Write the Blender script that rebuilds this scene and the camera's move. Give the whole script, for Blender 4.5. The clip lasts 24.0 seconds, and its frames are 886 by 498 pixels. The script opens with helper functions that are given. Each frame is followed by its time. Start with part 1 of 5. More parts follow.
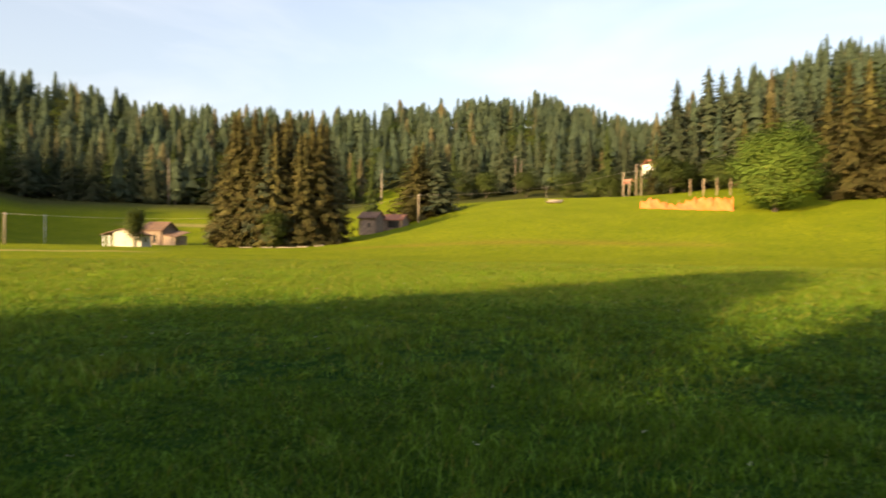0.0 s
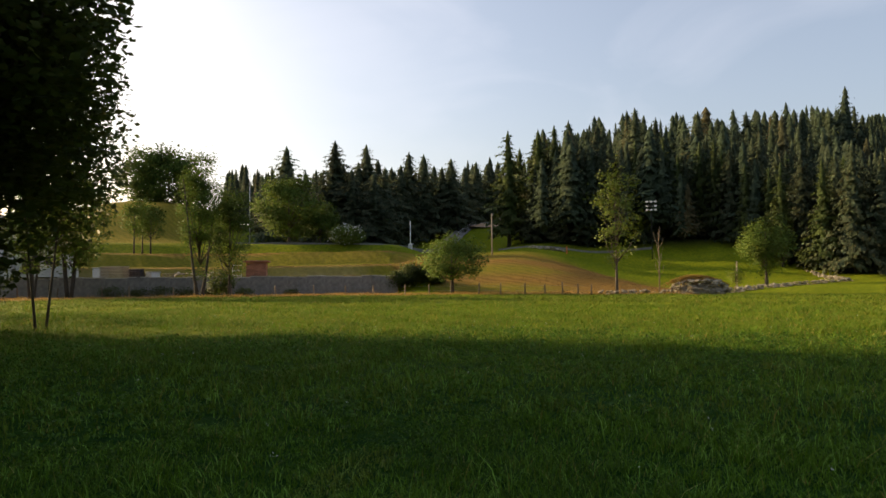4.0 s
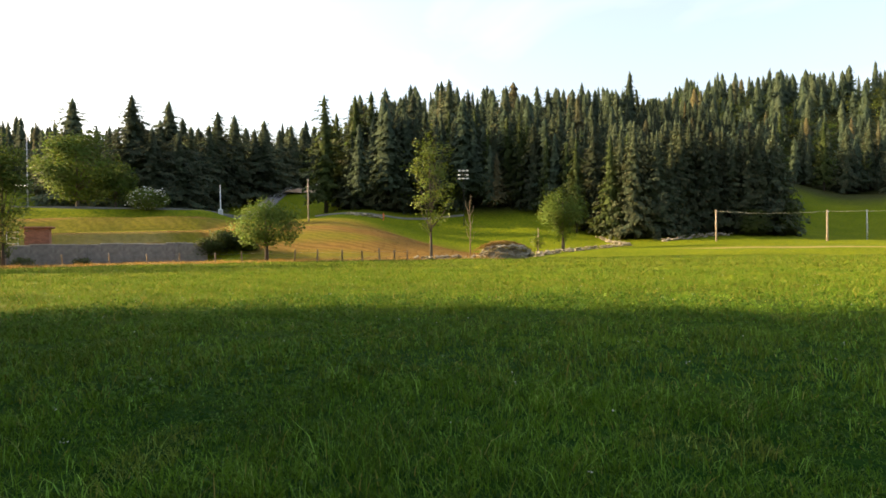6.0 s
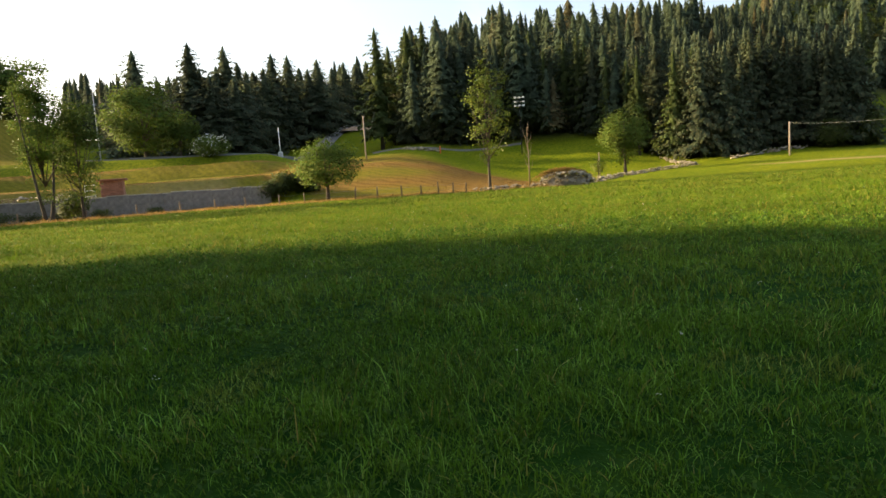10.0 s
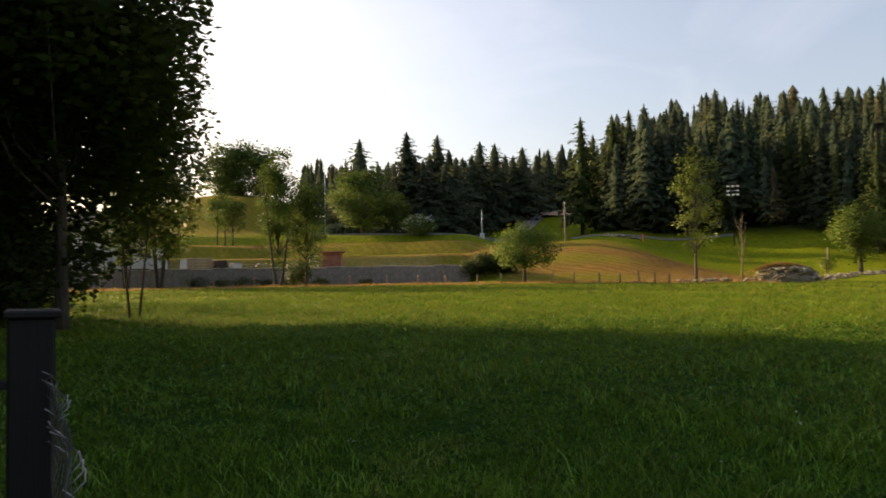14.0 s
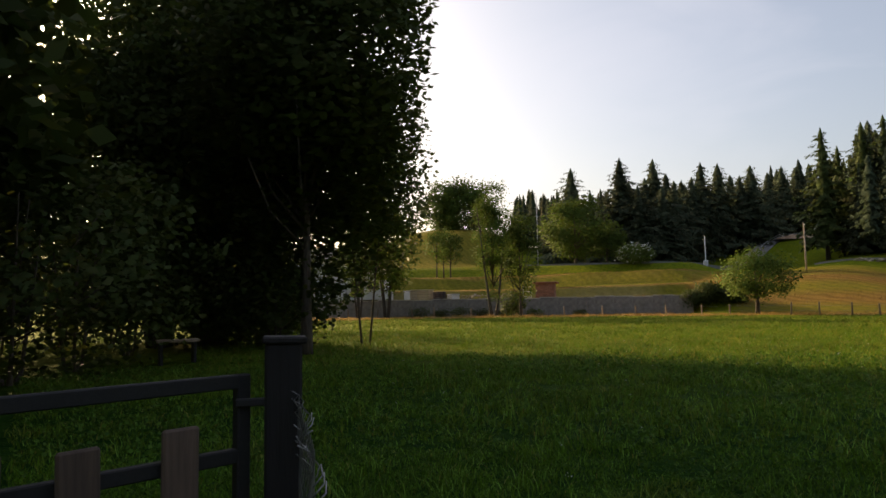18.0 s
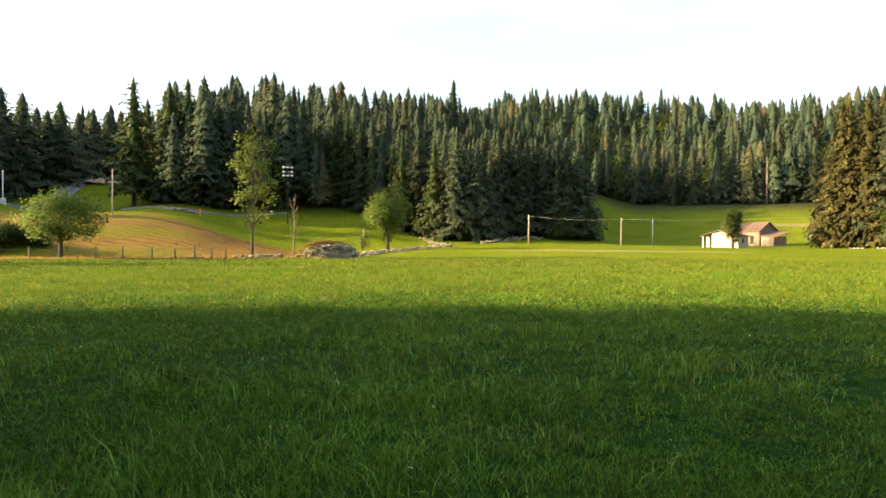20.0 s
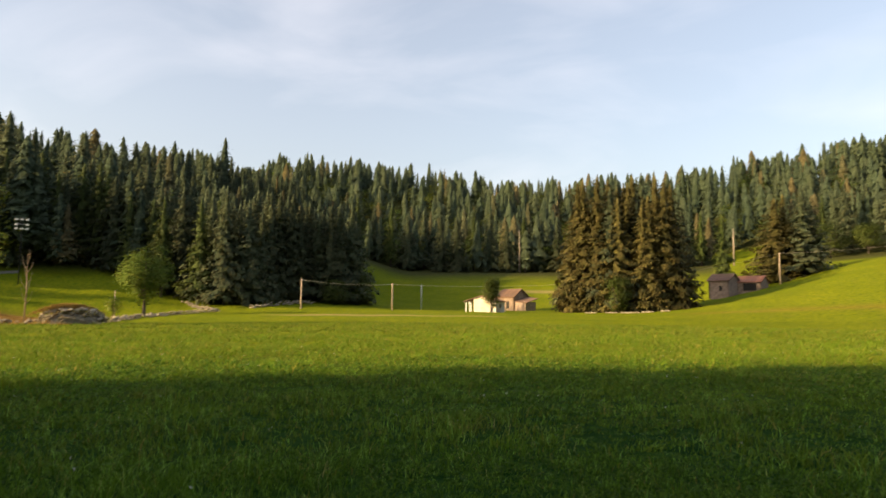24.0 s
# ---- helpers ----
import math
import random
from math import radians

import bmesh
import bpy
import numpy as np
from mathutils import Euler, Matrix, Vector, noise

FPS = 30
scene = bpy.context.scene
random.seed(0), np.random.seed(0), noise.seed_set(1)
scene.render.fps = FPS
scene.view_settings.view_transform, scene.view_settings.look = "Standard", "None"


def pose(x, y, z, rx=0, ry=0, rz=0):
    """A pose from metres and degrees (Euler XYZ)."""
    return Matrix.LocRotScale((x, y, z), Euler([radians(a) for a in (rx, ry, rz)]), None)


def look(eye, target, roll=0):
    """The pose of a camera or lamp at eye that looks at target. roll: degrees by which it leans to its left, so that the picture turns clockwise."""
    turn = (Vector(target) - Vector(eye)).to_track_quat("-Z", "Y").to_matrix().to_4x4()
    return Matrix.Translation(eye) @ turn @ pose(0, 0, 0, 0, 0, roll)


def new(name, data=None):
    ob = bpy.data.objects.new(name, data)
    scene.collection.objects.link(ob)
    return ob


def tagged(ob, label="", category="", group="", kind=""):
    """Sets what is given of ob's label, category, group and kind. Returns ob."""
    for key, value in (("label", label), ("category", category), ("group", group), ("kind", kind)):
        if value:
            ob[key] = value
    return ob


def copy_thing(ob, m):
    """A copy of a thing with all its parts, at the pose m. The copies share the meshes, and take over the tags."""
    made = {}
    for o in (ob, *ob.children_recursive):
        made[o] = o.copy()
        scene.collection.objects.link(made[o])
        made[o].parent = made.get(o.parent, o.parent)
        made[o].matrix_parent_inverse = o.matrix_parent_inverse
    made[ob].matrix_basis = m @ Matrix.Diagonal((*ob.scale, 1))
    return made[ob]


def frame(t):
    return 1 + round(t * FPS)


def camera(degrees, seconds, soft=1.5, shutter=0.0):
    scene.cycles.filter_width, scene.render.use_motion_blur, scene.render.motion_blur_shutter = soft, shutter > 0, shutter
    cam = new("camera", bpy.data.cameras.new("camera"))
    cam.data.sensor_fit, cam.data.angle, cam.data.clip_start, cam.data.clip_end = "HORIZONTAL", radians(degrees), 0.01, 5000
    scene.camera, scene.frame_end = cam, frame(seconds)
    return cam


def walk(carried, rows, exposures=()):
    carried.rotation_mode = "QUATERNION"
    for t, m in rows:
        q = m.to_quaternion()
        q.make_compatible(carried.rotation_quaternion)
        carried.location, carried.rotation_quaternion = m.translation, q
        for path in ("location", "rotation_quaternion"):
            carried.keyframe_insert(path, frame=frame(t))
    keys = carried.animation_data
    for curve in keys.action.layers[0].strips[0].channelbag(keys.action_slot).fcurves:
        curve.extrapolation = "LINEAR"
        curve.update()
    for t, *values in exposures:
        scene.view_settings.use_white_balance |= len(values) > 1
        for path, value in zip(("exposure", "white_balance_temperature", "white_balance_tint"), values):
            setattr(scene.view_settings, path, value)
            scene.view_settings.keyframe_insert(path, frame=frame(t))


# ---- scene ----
cam = camera(68.0, 24.0, 1.6, 0.12)
PATH = [  # seconds, bearing, pitch, roll
    (0, -0.32, -0.32, -0.61), (0.2, 13.15, -1.52, 0.50), (0.4, 26.20, -1.72, 0.10), (0.5, 30.65, -1.58, -0.13),
    (1, 43.66, -1.65, -0.88), (1.5, 49.54, -0.96, -0.07), (2, 55.05, -3.27, 0.66), (2.2, 59.05, -3.05, 0.62),
    (2.4, 66.54, -2.26, -0.14), (2.5, 69.31, -1.93, -0.31), (3, 78.30, 0.40, 0.20), (3.5, 80.60, 1.80, 0.60),
    (4, 79.60, 2.60, 0.50), (4.5, 76.97, 2.30, 0.53), (5, 75.30, 4.05, 1.77), (5.5, 73.03, 1.41, 0.78), (6, 63.76, -0.51, 0.84),
    (6.5, 61.43, -3.44, 3.01), (7, 68.59, -6.95, 9.29), (7.5, 71.62, -6.43, 12.90), (8, 72.46, -3.73, 11.42),
    (8.5, 70.33, -4.26, 8.63), (9, 70.21, -3.99, 6.68), (9.5, 69.52, -5.14, 5.24), (11.5, 67.19, -7.54, 2.14),
    (11.6, 66.46, -7.46, 2.45), (12, 63.70, -6.64, 0.10), (12.5, 61.77, -1.85, 0.28), (12.6, 64.15, -1.20, 0.73),
    (12.9, 67.10, -1.40, 1.82), (13, 67.92, -0.22, 1.33), (13.5, 72.51, -0.92, 0.04), (14, 85.87, 1.75, 0.85),
    (14.1, 88.40, 1.75, 0.77), (14.5, 94.19, 3.30, 1.07), (15, 96.33, 3.46, 0.77), (15.5, 98.78, 3.41, 1.01),
    (16, 100.26, 4.89, 0.32), (16.5, 100.06, 4.47, 0.90), (17, 101.86, 3.54, 0.93), (17.5, 102.23, 3.99, 1.89),
    (18, 104.31, 4.70, 0.97), (18.5, 90.49, -0.33, 1.18), (19, 66.64, -4.66, -0.78), (19.5, 53.67, -3.21, -0.43),
    (20, 48.60, -0.60, -0.20), (20.5, 49.40, 1.80, 0.10), (21, 54.60, 3.60, 0.20), (21.5, 57.79, 3.89, -0.01),
    (22, 58.29, 0.23, 0.65), (22.5, 49.62, 0.61, -0.50), (23, 44.47, 0.27, -0.90), (23.5, 40.59, 0.00, -1.76),
    (24, 29.01, 5.10, -0.37),
]
EYE = 1.6
EXPOSURES = [(0.0, 1.41, 7200, 12), (1.0, 1.96, 7000, 11), (2.0, 2.06, 6700, 9), (2.5, 1.96, 6600, 10), (4.5, 0.56, 6600, 11), (5.0, 0.46, 6650, 11), (5.6, 0.98, 6600, 11), (6.0, 1.76, 6700, 10),
             (7.0, 1.58, 6600, 8), (8.0, 1.43, 6500, 9), (9.0, 1.48, 6600, 7), (11.5, 2.38, 6000, 17), (12.0, 3.48, 5650, 27), (13.0, 1.88, 6300, 11), (14.0, 1.0, 6800, 13), (15.0, 0.63, 6800, 13),
             (17.0, 0.68, 6800, 13), (18.4, 0.68, 6800, 13), (19.0, 1.38, 6700, 10), (19.5, 2.28, 6500, 8), (21.5, 0.68, 6600, 10), (22.0, 0.86, 7150, 11), (23.0, 1.61, 7000, 11), (24.0, 1.26, 7200, 12)]
walk(cam, [(t, pose(0, 0, EYE, 90 + p, r, b)) for t, b, p, r in PATH], EXPOSURES)

# ---- sky and sun ----
SUN_BEARING, SUN_HEIGHT = 141.0, 18.4
world = bpy.data.worlds.new("world")
scene.world = world
world.use_nodes = True
wn = world.node_tree
for n in list(wn.nodes):
    wn.nodes.remove(n)
sky = wn.nodes.new("ShaderNodeTexSky")
sky.sky_type, sky.sun_disc = "NISHITA", False
sky.sun_elevation, sky.sun_rotation = radians(SUN_HEIGHT), radians(-SUN_BEARING)
sky.air_density, sky.dust_density, sky.ozone_density = 1.0, 4.0, 1.0
wbg = wn.nodes.new("ShaderNodeBackground")
wbg.inputs["Strength"].default_value = 0.12
wout = wn.nodes.new("ShaderNodeOutputWorld")
# thin veils of cirrus over the clear sky
wtc = wn.nodes.new("ShaderNodeTexCoord")
wmp = wn.nodes.new("ShaderNodeMapping")
wmp.inputs["Scale"].default_value = (1.6, 3.4, 7.0)
wmp.inputs["Rotation"].default_value = (0.0, 0.0, 0.5)
wno = wn.nodes.new("ShaderNodeTexNoise")
wno.inputs["Scale"].default_value, wno.inputs["Detail"].default_value, wno.inputs["Distortion"].default_value = 1.1, 7.0, 0.6
wra = wn.nodes.new("ShaderNodeMapRange")
wra.inputs["From Min"].default_value, wra.inputs["From Max"].default_value = 0.47, 0.78
wra.inputs["To Min"].default_value, wra.inputs["To Max"].default_value = 0.16, 0.36
wmx = wn.nodes.new("ShaderNodeMix")
wmx.data_type = "RGBA"
wmx.inputs[7].default_value = (5.0, 5.0, 5.5, 1)
wn.links.new(wtc.outputs["Generated"], wmp.inputs["Vector"])
wn.links.new(wmp.outputs["Vector"], wno.inputs["Vector"])
wn.links.new(wno.outputs["Fac"], wra.inputs["Value"])
wn.links.new(wra.outputs["Result"], wmx.inputs[0])
wn.links.new(sky.outputs["Color"], wmx.inputs[6])
wn.links.new(wmx.outputs[2], wbg.inputs["Color"])
wn.links.new(wbg.outputs["Background"], wout.inputs["Surface"])

sun_data = bpy.data.lights.new("sun", "SUN")
sun_data.energy, sun_data.angle, sun_data.color = 5.2, radians(0.6), (1.0, 0.73, 0.38)
sun = new("sun", sun_data)
sa, sh = radians(SUN_BEARING), radians(SUN_HEIGHT)
sun.matrix_world = look((0, 0, 0), (math.sin(sa) * math.cos(sh), -math.cos(sa) * math.cos(sh), -math.sin(sh)))


# ---- materials ----
def ramp_mix(nt, fac, a, b):
    m = nt.nodes.new("ShaderNodeMix")
    m.data_type = "RGBA"
    nt.links.new(fac, m.inputs[0])
    for i, c in ((6, a), (7, b)):
        if isinstance(c, tuple):
            m.inputs[i].default_value = (*c, 1)
        else:
            nt.links.new(c, m.inputs[i])
    return m.outputs[2]


def noise_of(nt, scale, detail=4.0, lo=0.35, hi=0.65, stretch=(1, 1, 1)):
    tc = nt.nodes.new("ShaderNodeTexCoord")
    mp = nt.nodes.new("ShaderNodeMapping")
    mp.inputs["Scale"].default_value = stretch
    tx = nt.nodes.new("ShaderNodeTexNoise")
    tx.inputs["Scale"].default_value, tx.inputs["Detail"].default_value = scale, detail
    rg = nt.nodes.new("ShaderNodeMapRange")
    rg.inputs["From Min"].default_value, rg.inputs["From Max"].default_value = lo, hi
    nt.links.new(tc.outputs["Object"], mp.inputs["Vector"])
    nt.links.new(mp.outputs["Vector"], tx.inputs["Vector"])
    nt.links.new(tx.outputs["Fac"], rg.inputs["Value"])
    return rg.outputs["Result"]


def attribute_of(nt, name):
    a = nt.nodes.new("ShaderNodeAttribute")
    a.attribute_name = name
    return a.outputs["Fac"]


def start(name):
    m = bpy.data.materials.new(name)
    m.use_nodes = True
    nt = m.node_tree
    return m, nt, nt.nodes["Principled BSDF"]


def bump(nt, bsdf, height, strength, distance):
    b = nt.nodes.new("ShaderNodeBump")
    b.inputs["Strength"].default_value, b.inputs["Distance"].default_value = strength, distance
    nt.links.new(height, b.inputs["Height"])
    nt.links.new(b.outputs["Normal"], bsdf.inputs["Normal"])


def surface(name, a, b, scale=3.0, rough=0.85, c=None, fine=40.0, metal=0.0, relief=0.3, depth=0.02, per_piece=0.25, stretch=(1, 1, 1)):
    """Two tones of a surface with stains (scale) and grain (fine), pieces each a little apart."""
    m, nt, p = start(name)
    col = ramp_mix(nt, noise_of(nt, scale, stretch=stretch), a, b)
    if c:
        col = ramp_mix(nt, noise_of(nt, scale * 0.37, 5, 0.52, 0.72), col, c)
    oi = nt.nodes.new("ShaderNodeObjectInfo")
    vr = nt.nodes.new("ShaderNodeMapRange")
    vr.inputs["To Min"].default_value, vr.inputs["To Max"].default_value = 1 - per_piece, 1 + per_piece
    nt.links.new(oi.outputs["Random"], vr.inputs["Value"])
    hs = nt.nodes.new("ShaderNodeHueSaturation")
    nt.links.new(vr.outputs["Result"], hs.inputs["Value"])
    nt.links.new(col, hs.inputs["Color"])
    g = noise_of(nt, fine, 6, 0.3, 0.7, stretch)
    dk = nt.nodes.new("ShaderNodeMix")
    dk.data_type, dk.blend_type = "RGBA", "MULTIPLY"
    dk.inputs[0].default_value = 0.35
    nt.links.new(hs.outputs["Color"], dk.inputs[6])
    nt.links.new(g, dk.inputs[7])
    nt.links.new(dk.outputs[2], p.inputs["Base Color"])
    p.inputs["Roughness"].default_value, p.inputs["Metallic"].default_value = rough, metal
    bump(nt, p, g, relief, depth)
    return m


def leafy(name, dark, light, warm, scale=0.35, through_light=0.3, per_thing=0.25, rough=0.6, gloss=0.25, grain=0.0):
    """Foliage: tones by tree (attribute tone), by piece and by place, some light passing through."""
    m, nt, p = start(name)
    col = ramp_mix(nt, noise_of(nt, scale, 4, 0.3, 0.7), dark, light)
    gi = nt.nodes.new("ShaderNodeNewGeometry")
    col = ramp_mix(nt, gi.outputs["Random Per Island"], col, light)
    col = ramp_mix(nt, attribute_of(nt, "tone"), col, warm)
    oi = nt.nodes.new("ShaderNodeObjectInfo")
    vr = nt.nodes.new("ShaderNodeMapRange")
    vr.inputs["To Min"].default_value, vr.inputs["To Max"].default_value = 1 - per_thing, 1 + per_thing
    nt.links.new(oi.outputs["Random"], vr.inputs["Value"])
    hs = nt.nodes.new("ShaderNodeHueSaturation")
    nt.links.new(vr.outputs["Result"], hs.inputs["Value"])
    nt.links.new(col, hs.inputs["Color"])
    if grain:
        g = noise_of(nt, grain, 7, 0.36, 0.64)
        vg = nt.nodes.new("ShaderNodeMapRange")
        vg.inputs["To Min"].default_value, vg.inputs["To Max"].default_value = 0.62, 1.35
        nt.links.new(g, vg.inputs["Value"])
        h2 = nt.nodes.new("ShaderNodeHueSaturation")
        nt.links.new(vg.outputs["Result"], h2.inputs["Value"])
        nt.links.new(hs.outputs["Color"], h2.inputs["Color"])
        hs = h2
        bump(nt, p, g, 0.6, 0.3)
    nt.links.new(hs.outputs["Color"], p.inputs["Base Color"])
    p.inputs["Roughness"].default_value = rough
    p.inputs["Specular IOR Level"].default_value = gloss
    tr = nt.nodes.new("ShaderNodeBsdfTranslucent")
    nt.links.new(hs.outputs["Color"], tr.inputs["Color"])
    mx = nt.nodes.new("ShaderNodeMixShader")
    mx.inputs[0].default_value = through_light
    out = nt.nodes["Material Output"]
    nt.links.new(p.outputs["BSDF"], mx.inputs[1])
    nt.links.new(tr.outputs["BSDF"], mx.inputs[2])
    nt.links.new(mx.outputs["Shader"], out.inputs["Surface"])
    return m


def ground_material():
    m, nt, p = start("meadow_soil")
    grass = ramp_mix(nt, noise_of(nt, 0.11, 5, 0.3, 0.7), (0.126, 0.152, 0.007), (0.190, 0.200, 0.010))
    grass = ramp_mix(nt, noise_of(nt, 2.2, 6, 0.35, 0.7), grass, (0.060, 0.100, 0.007))
    grass = ramp_mix(nt, noise_of(nt, 0.7, 4, 0.62, 0.8), grass, (0.16, 0.15, 0.03))
    mown = ramp_mix(nt, noise_of(nt, 0.16, 5, 0.35, 0.65, (1.0, 1.0, 2.0)), (0.230, 0.130, 0.030), (0.140, 0.102, 0.026))
    mown = ramp_mix(nt, noise_of(nt, 3.0, 5, 0.3, 0.7), mown, (0.235, 0.138, 0.040))
    litter = ramp_mix(nt, noise_of(nt, 0.6), (0.035, 0.04, 0.012), (0.05, 0.055, 0.018))
    gravel = ramp_mix(nt, noise_of(nt, 1.5), (0.24, 0.175, 0.085), (0.33, 0.25, 0.13))
    # ground under near blades, the shade between them put into its dark green
    shaded_soil = ramp_mix(nt, noise_of(nt, 3.0), (0.008, 0.032, 0.004), (0.020, 0.052, 0.006))
    grass = ramp_mix(nt, attribute_of(nt, "under"), grass, shaded_soil)
    wv = nt.nodes.new("ShaderNodeTexWave")
    wv.inputs["Scale"].default_value, wv.inputs["Distortion"].default_value, wv.inputs["Detail"].default_value = 0.24, 9.0, 5.0
    wm = nt.nodes.new("ShaderNodeMapping")
    wm.inputs["Rotation"].default_value = (0, 0, 0.9)
    wt = nt.nodes.new("ShaderNodeTexCoord")
    nt.links.new(wt.outputs["Object"], wm.inputs["Vector"])
    nt.links.new(wm.outputs["Vector"], wv.inputs["Vector"])
    swath = nt.nodes.new("ShaderNodeMapRange")
    swath.inputs["To Max"].default_value = 0.8
    nt.links.new(wv.outputs["Fac"], swath.inputs["Value"])
    mown = ramp_mix(nt, swath.outputs["Result"], mown, (0.130, 0.078, 0.020))
    col = ramp_mix(nt, attribute_of(nt, "mown"), grass, mown)
    col = ramp_mix(nt, attribute_of(nt, "wood"), col, litter)
    col = ramp_mix(nt, attribute_of(nt, "track"), col, gravel)
    nt.links.new(col, p.inputs["Base Color"])
    p.inputs["Roughness"].default_value = 0.95
    p.inputs["Specular IOR Level"].default_value = 0.02
    bump(nt, p, noise_of(nt, 5.0, 8, 0.2, 0.8), 0.9, 0.12)
    return m


M_GROUND = ground_material()
M_GRASS = leafy("grass_blades", (0.004, 0.032, 0.003), (0.086, 0.186, 0.009), (0.27, 0.22, 0.05), 0.5, 0.27, rough=0.6, gloss=0.05)
M_HERB = leafy("herb_leaves", (0.016, 0.060, 0.010), (0.062, 0.135, 0.014), (0.20, 0.19, 0.05), 1.5, 0.25, rough=0.6, gloss=0.06)
M_STUBBLE = leafy("stubble", (0.17, 0.092, 0.022), (0.25, 0.145, 0.040), (0.15, 0.13, 0.03), 0.5, 0.25)
M_TALLGRASS = leafy("long_grass_blades", (0.065, 0.19, 0.020), (0.19, 0.35, 0.050), (0.38, 0.33, 0.12), 0.5, 0.32, rough=0.7, gloss=0.03)
M_FLOWER = surface("white_petals", (0.70, 0.69, 0.62), (0.78, 0.77, 0.70), 9.0, 0.7)
M_DRYGRASS = leafy("dry_grass", (0.38, 0.21, 0.055), (0.47, 0.28, 0.08), (0.22, 0.2, 0.05), 0.5, 0.3)
M_SPRUCE = leafy("spruce_needles", (0.040, 0.066, 0.046), (0.062, 0.088, 0.050), (0.125, 0.105, 0.050), 0.2, 0.38, 0.3, 0.75, 0.08, 1.7)
M_BROWNSPRUCE = leafy("browned_spruce_needles", (0.046, 0.056, 0.018), (0.080, 0.076, 0.024), (0.125, 0.088, 0.034), 0.25, 0.26, 0.3, 0.7, 0.1, 1.7)
M_LARCH = leafy("larch_needles", (0.034, 0.062, 0.018), (0.060, 0.090, 0.024), (0.10, 0.10, 0.03), 0.3, 0.36, 0.2, 0.6, 0.15, 1.7)
M_LEAF = leafy("broad_leaves", (0.045, 0.092, 0.018), (0.085, 0.142, 0.024), (0.16, 0.15, 0.03), 0.5, 0.32, 0.2, 0.7, 0.08)
M_LEAFPALE = leafy("pale_leaves", (0.055, 0.105, 0.014), (0.115, 0.17, 0.022), (0.18, 0.16, 0.03), 0.5, 0.28, 0.15)
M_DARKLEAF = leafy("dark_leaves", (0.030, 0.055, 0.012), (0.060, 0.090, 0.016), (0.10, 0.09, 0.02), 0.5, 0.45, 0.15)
M_BARK = surface("bark", (0.055, 0.043, 0.032), (0.10, 0.078, 0.056), 3.0, 0.95, None, 14.0, 0, 0.8, 0.03, 0.2, (1, 1, 0.2))
M_DARKBARK = surface("conifer_bark", (0.040, 0.031, 0.025), (0.07, 0.055, 0.042), 3.0, 0.95, None, 14.0, 0, 0.8, 0.03, 0.2, (1, 1, 0.2))
M_DEADWOOD = surface("dead_wood", (0.20, 0.165, 0.14), (0.28, 0.235, 0.195), 2.0, 0.95, None, 10.0, 0, 0.5, 0.02, 0.2, (1, 1, 0.2))
M_POLE = surface("pole_wood", (0.30, 0.24, 0.18), (0.40, 0.32, 0.24), 2.0, 0.9, None, 20.0, 0, 0.5, 0.01, 0.2, (1, 1, 0.1))
M_POST = surface("fence_wood", (0.24, 0.17, 0.11), (0.34, 0.26, 0.18), 3.0, 0.9, None, 20.0, 0, 0.5, 0.01, 0.3, (1, 1, 0.1))
M_DARKWOOD = surface("dark_stained_wood", (0.006, 0.005, 0.005), (0.012, 0.010, 0.009), 4.0, 0.85, None, 60.0, 0, 0.5, 0.004, 0.15, (1, 1, 0.1))
M_PICKET = surface("picket_wood", (0.075, 0.050, 0.036), (0.12, 0.078, 0.055), 5.0, 0.85, (0.05, 0.04, 0.034), 60.0, 0, 0.5, 0.004, 0.2, (1, 1, 0.1))
M_IRON = surface("dark_iron", (0.007, 0.007, 0.008), (0.012, 0.012, 0.011), 6.0, 0.75, (0.04, 0.025, 0.018), 80.0, 0.0, 0.2, 0.002)
M_WIRE = surface("galvanised_wire", (0.20, 0.205, 0.21), (0.30, 0.30, 0.295), 6.0, 0.4, None, 60.0, 0.8, 0.1, 0.001)
M_CABLE = surface("pale_cable", (0.40, 0.38, 0.34), (0.46, 0.44, 0.40), 2.0, 0.6)
M_STONE = surface("limestone", (0.25, 0.21, 0.15), (0.39, 0.335, 0.25), 4.0, 0.9, (0.15, 0.14, 0.09), 18.0, 0, 0.7, 0.03, 0.3)
M_CONCRETE = surface("old_concrete", (0.17, 0.155, 0.14), (0.33, 0.30, 0.265), 0.5, 0.95, (0.075, 0.068, 0.058), 3.0, 0, 0.4, 0.02, 0.0)
M_COPING = surface("pale_coping", (0.46, 0.42, 0.35), (0.58, 0.53, 0.44), 2.0, 0.95, (0.3, 0.27, 0.2), 9.0, 0, 0.5, 0.02, 0.2)
M_ROOFBROWN = surface("dark_brown_roof", (0.13, 0.075, 0.05), (0.19, 0.11, 0.075), 1.2, 0.85, (0.09, 0.06, 0.045), 12.0, 0, 0.4, 0.02, 0.15)
M_PLASTER = surface("pale_plaster", (0.60, 0.55, 0.45), (0.70, 0.66, 0.56), 0.9, 0.9, (0.45, 0.38, 0.29), 12.0, 0, 0.3, 0.01, 0.1)
M_WHITEWALL = surface("white_render", (0.62, 0.61, 0.58), (0.72, 0.71, 0.68), 0.6, 0.9, (0.5, 0.48, 0.45), 10.0, 0, 0.2, 0.01, 0.05)
M_RUBBLE = surface("rubble_wall", (0.24, 0.175, 0.135), (0.38, 0.285, 0.225), 1.8, 0.95, (0.19, 0.15, 0.12), 7.0, 0, 0.8, 0.05, 0.15)
M_BRICK = surface("fired_brick", (0.34, 0.145, 0.085), (0.43, 0.20, 0.12), 3.0, 0.9, (0.26, 0.13, 0.09), 20.0, 0, 0.5, 0.01, 0.2)
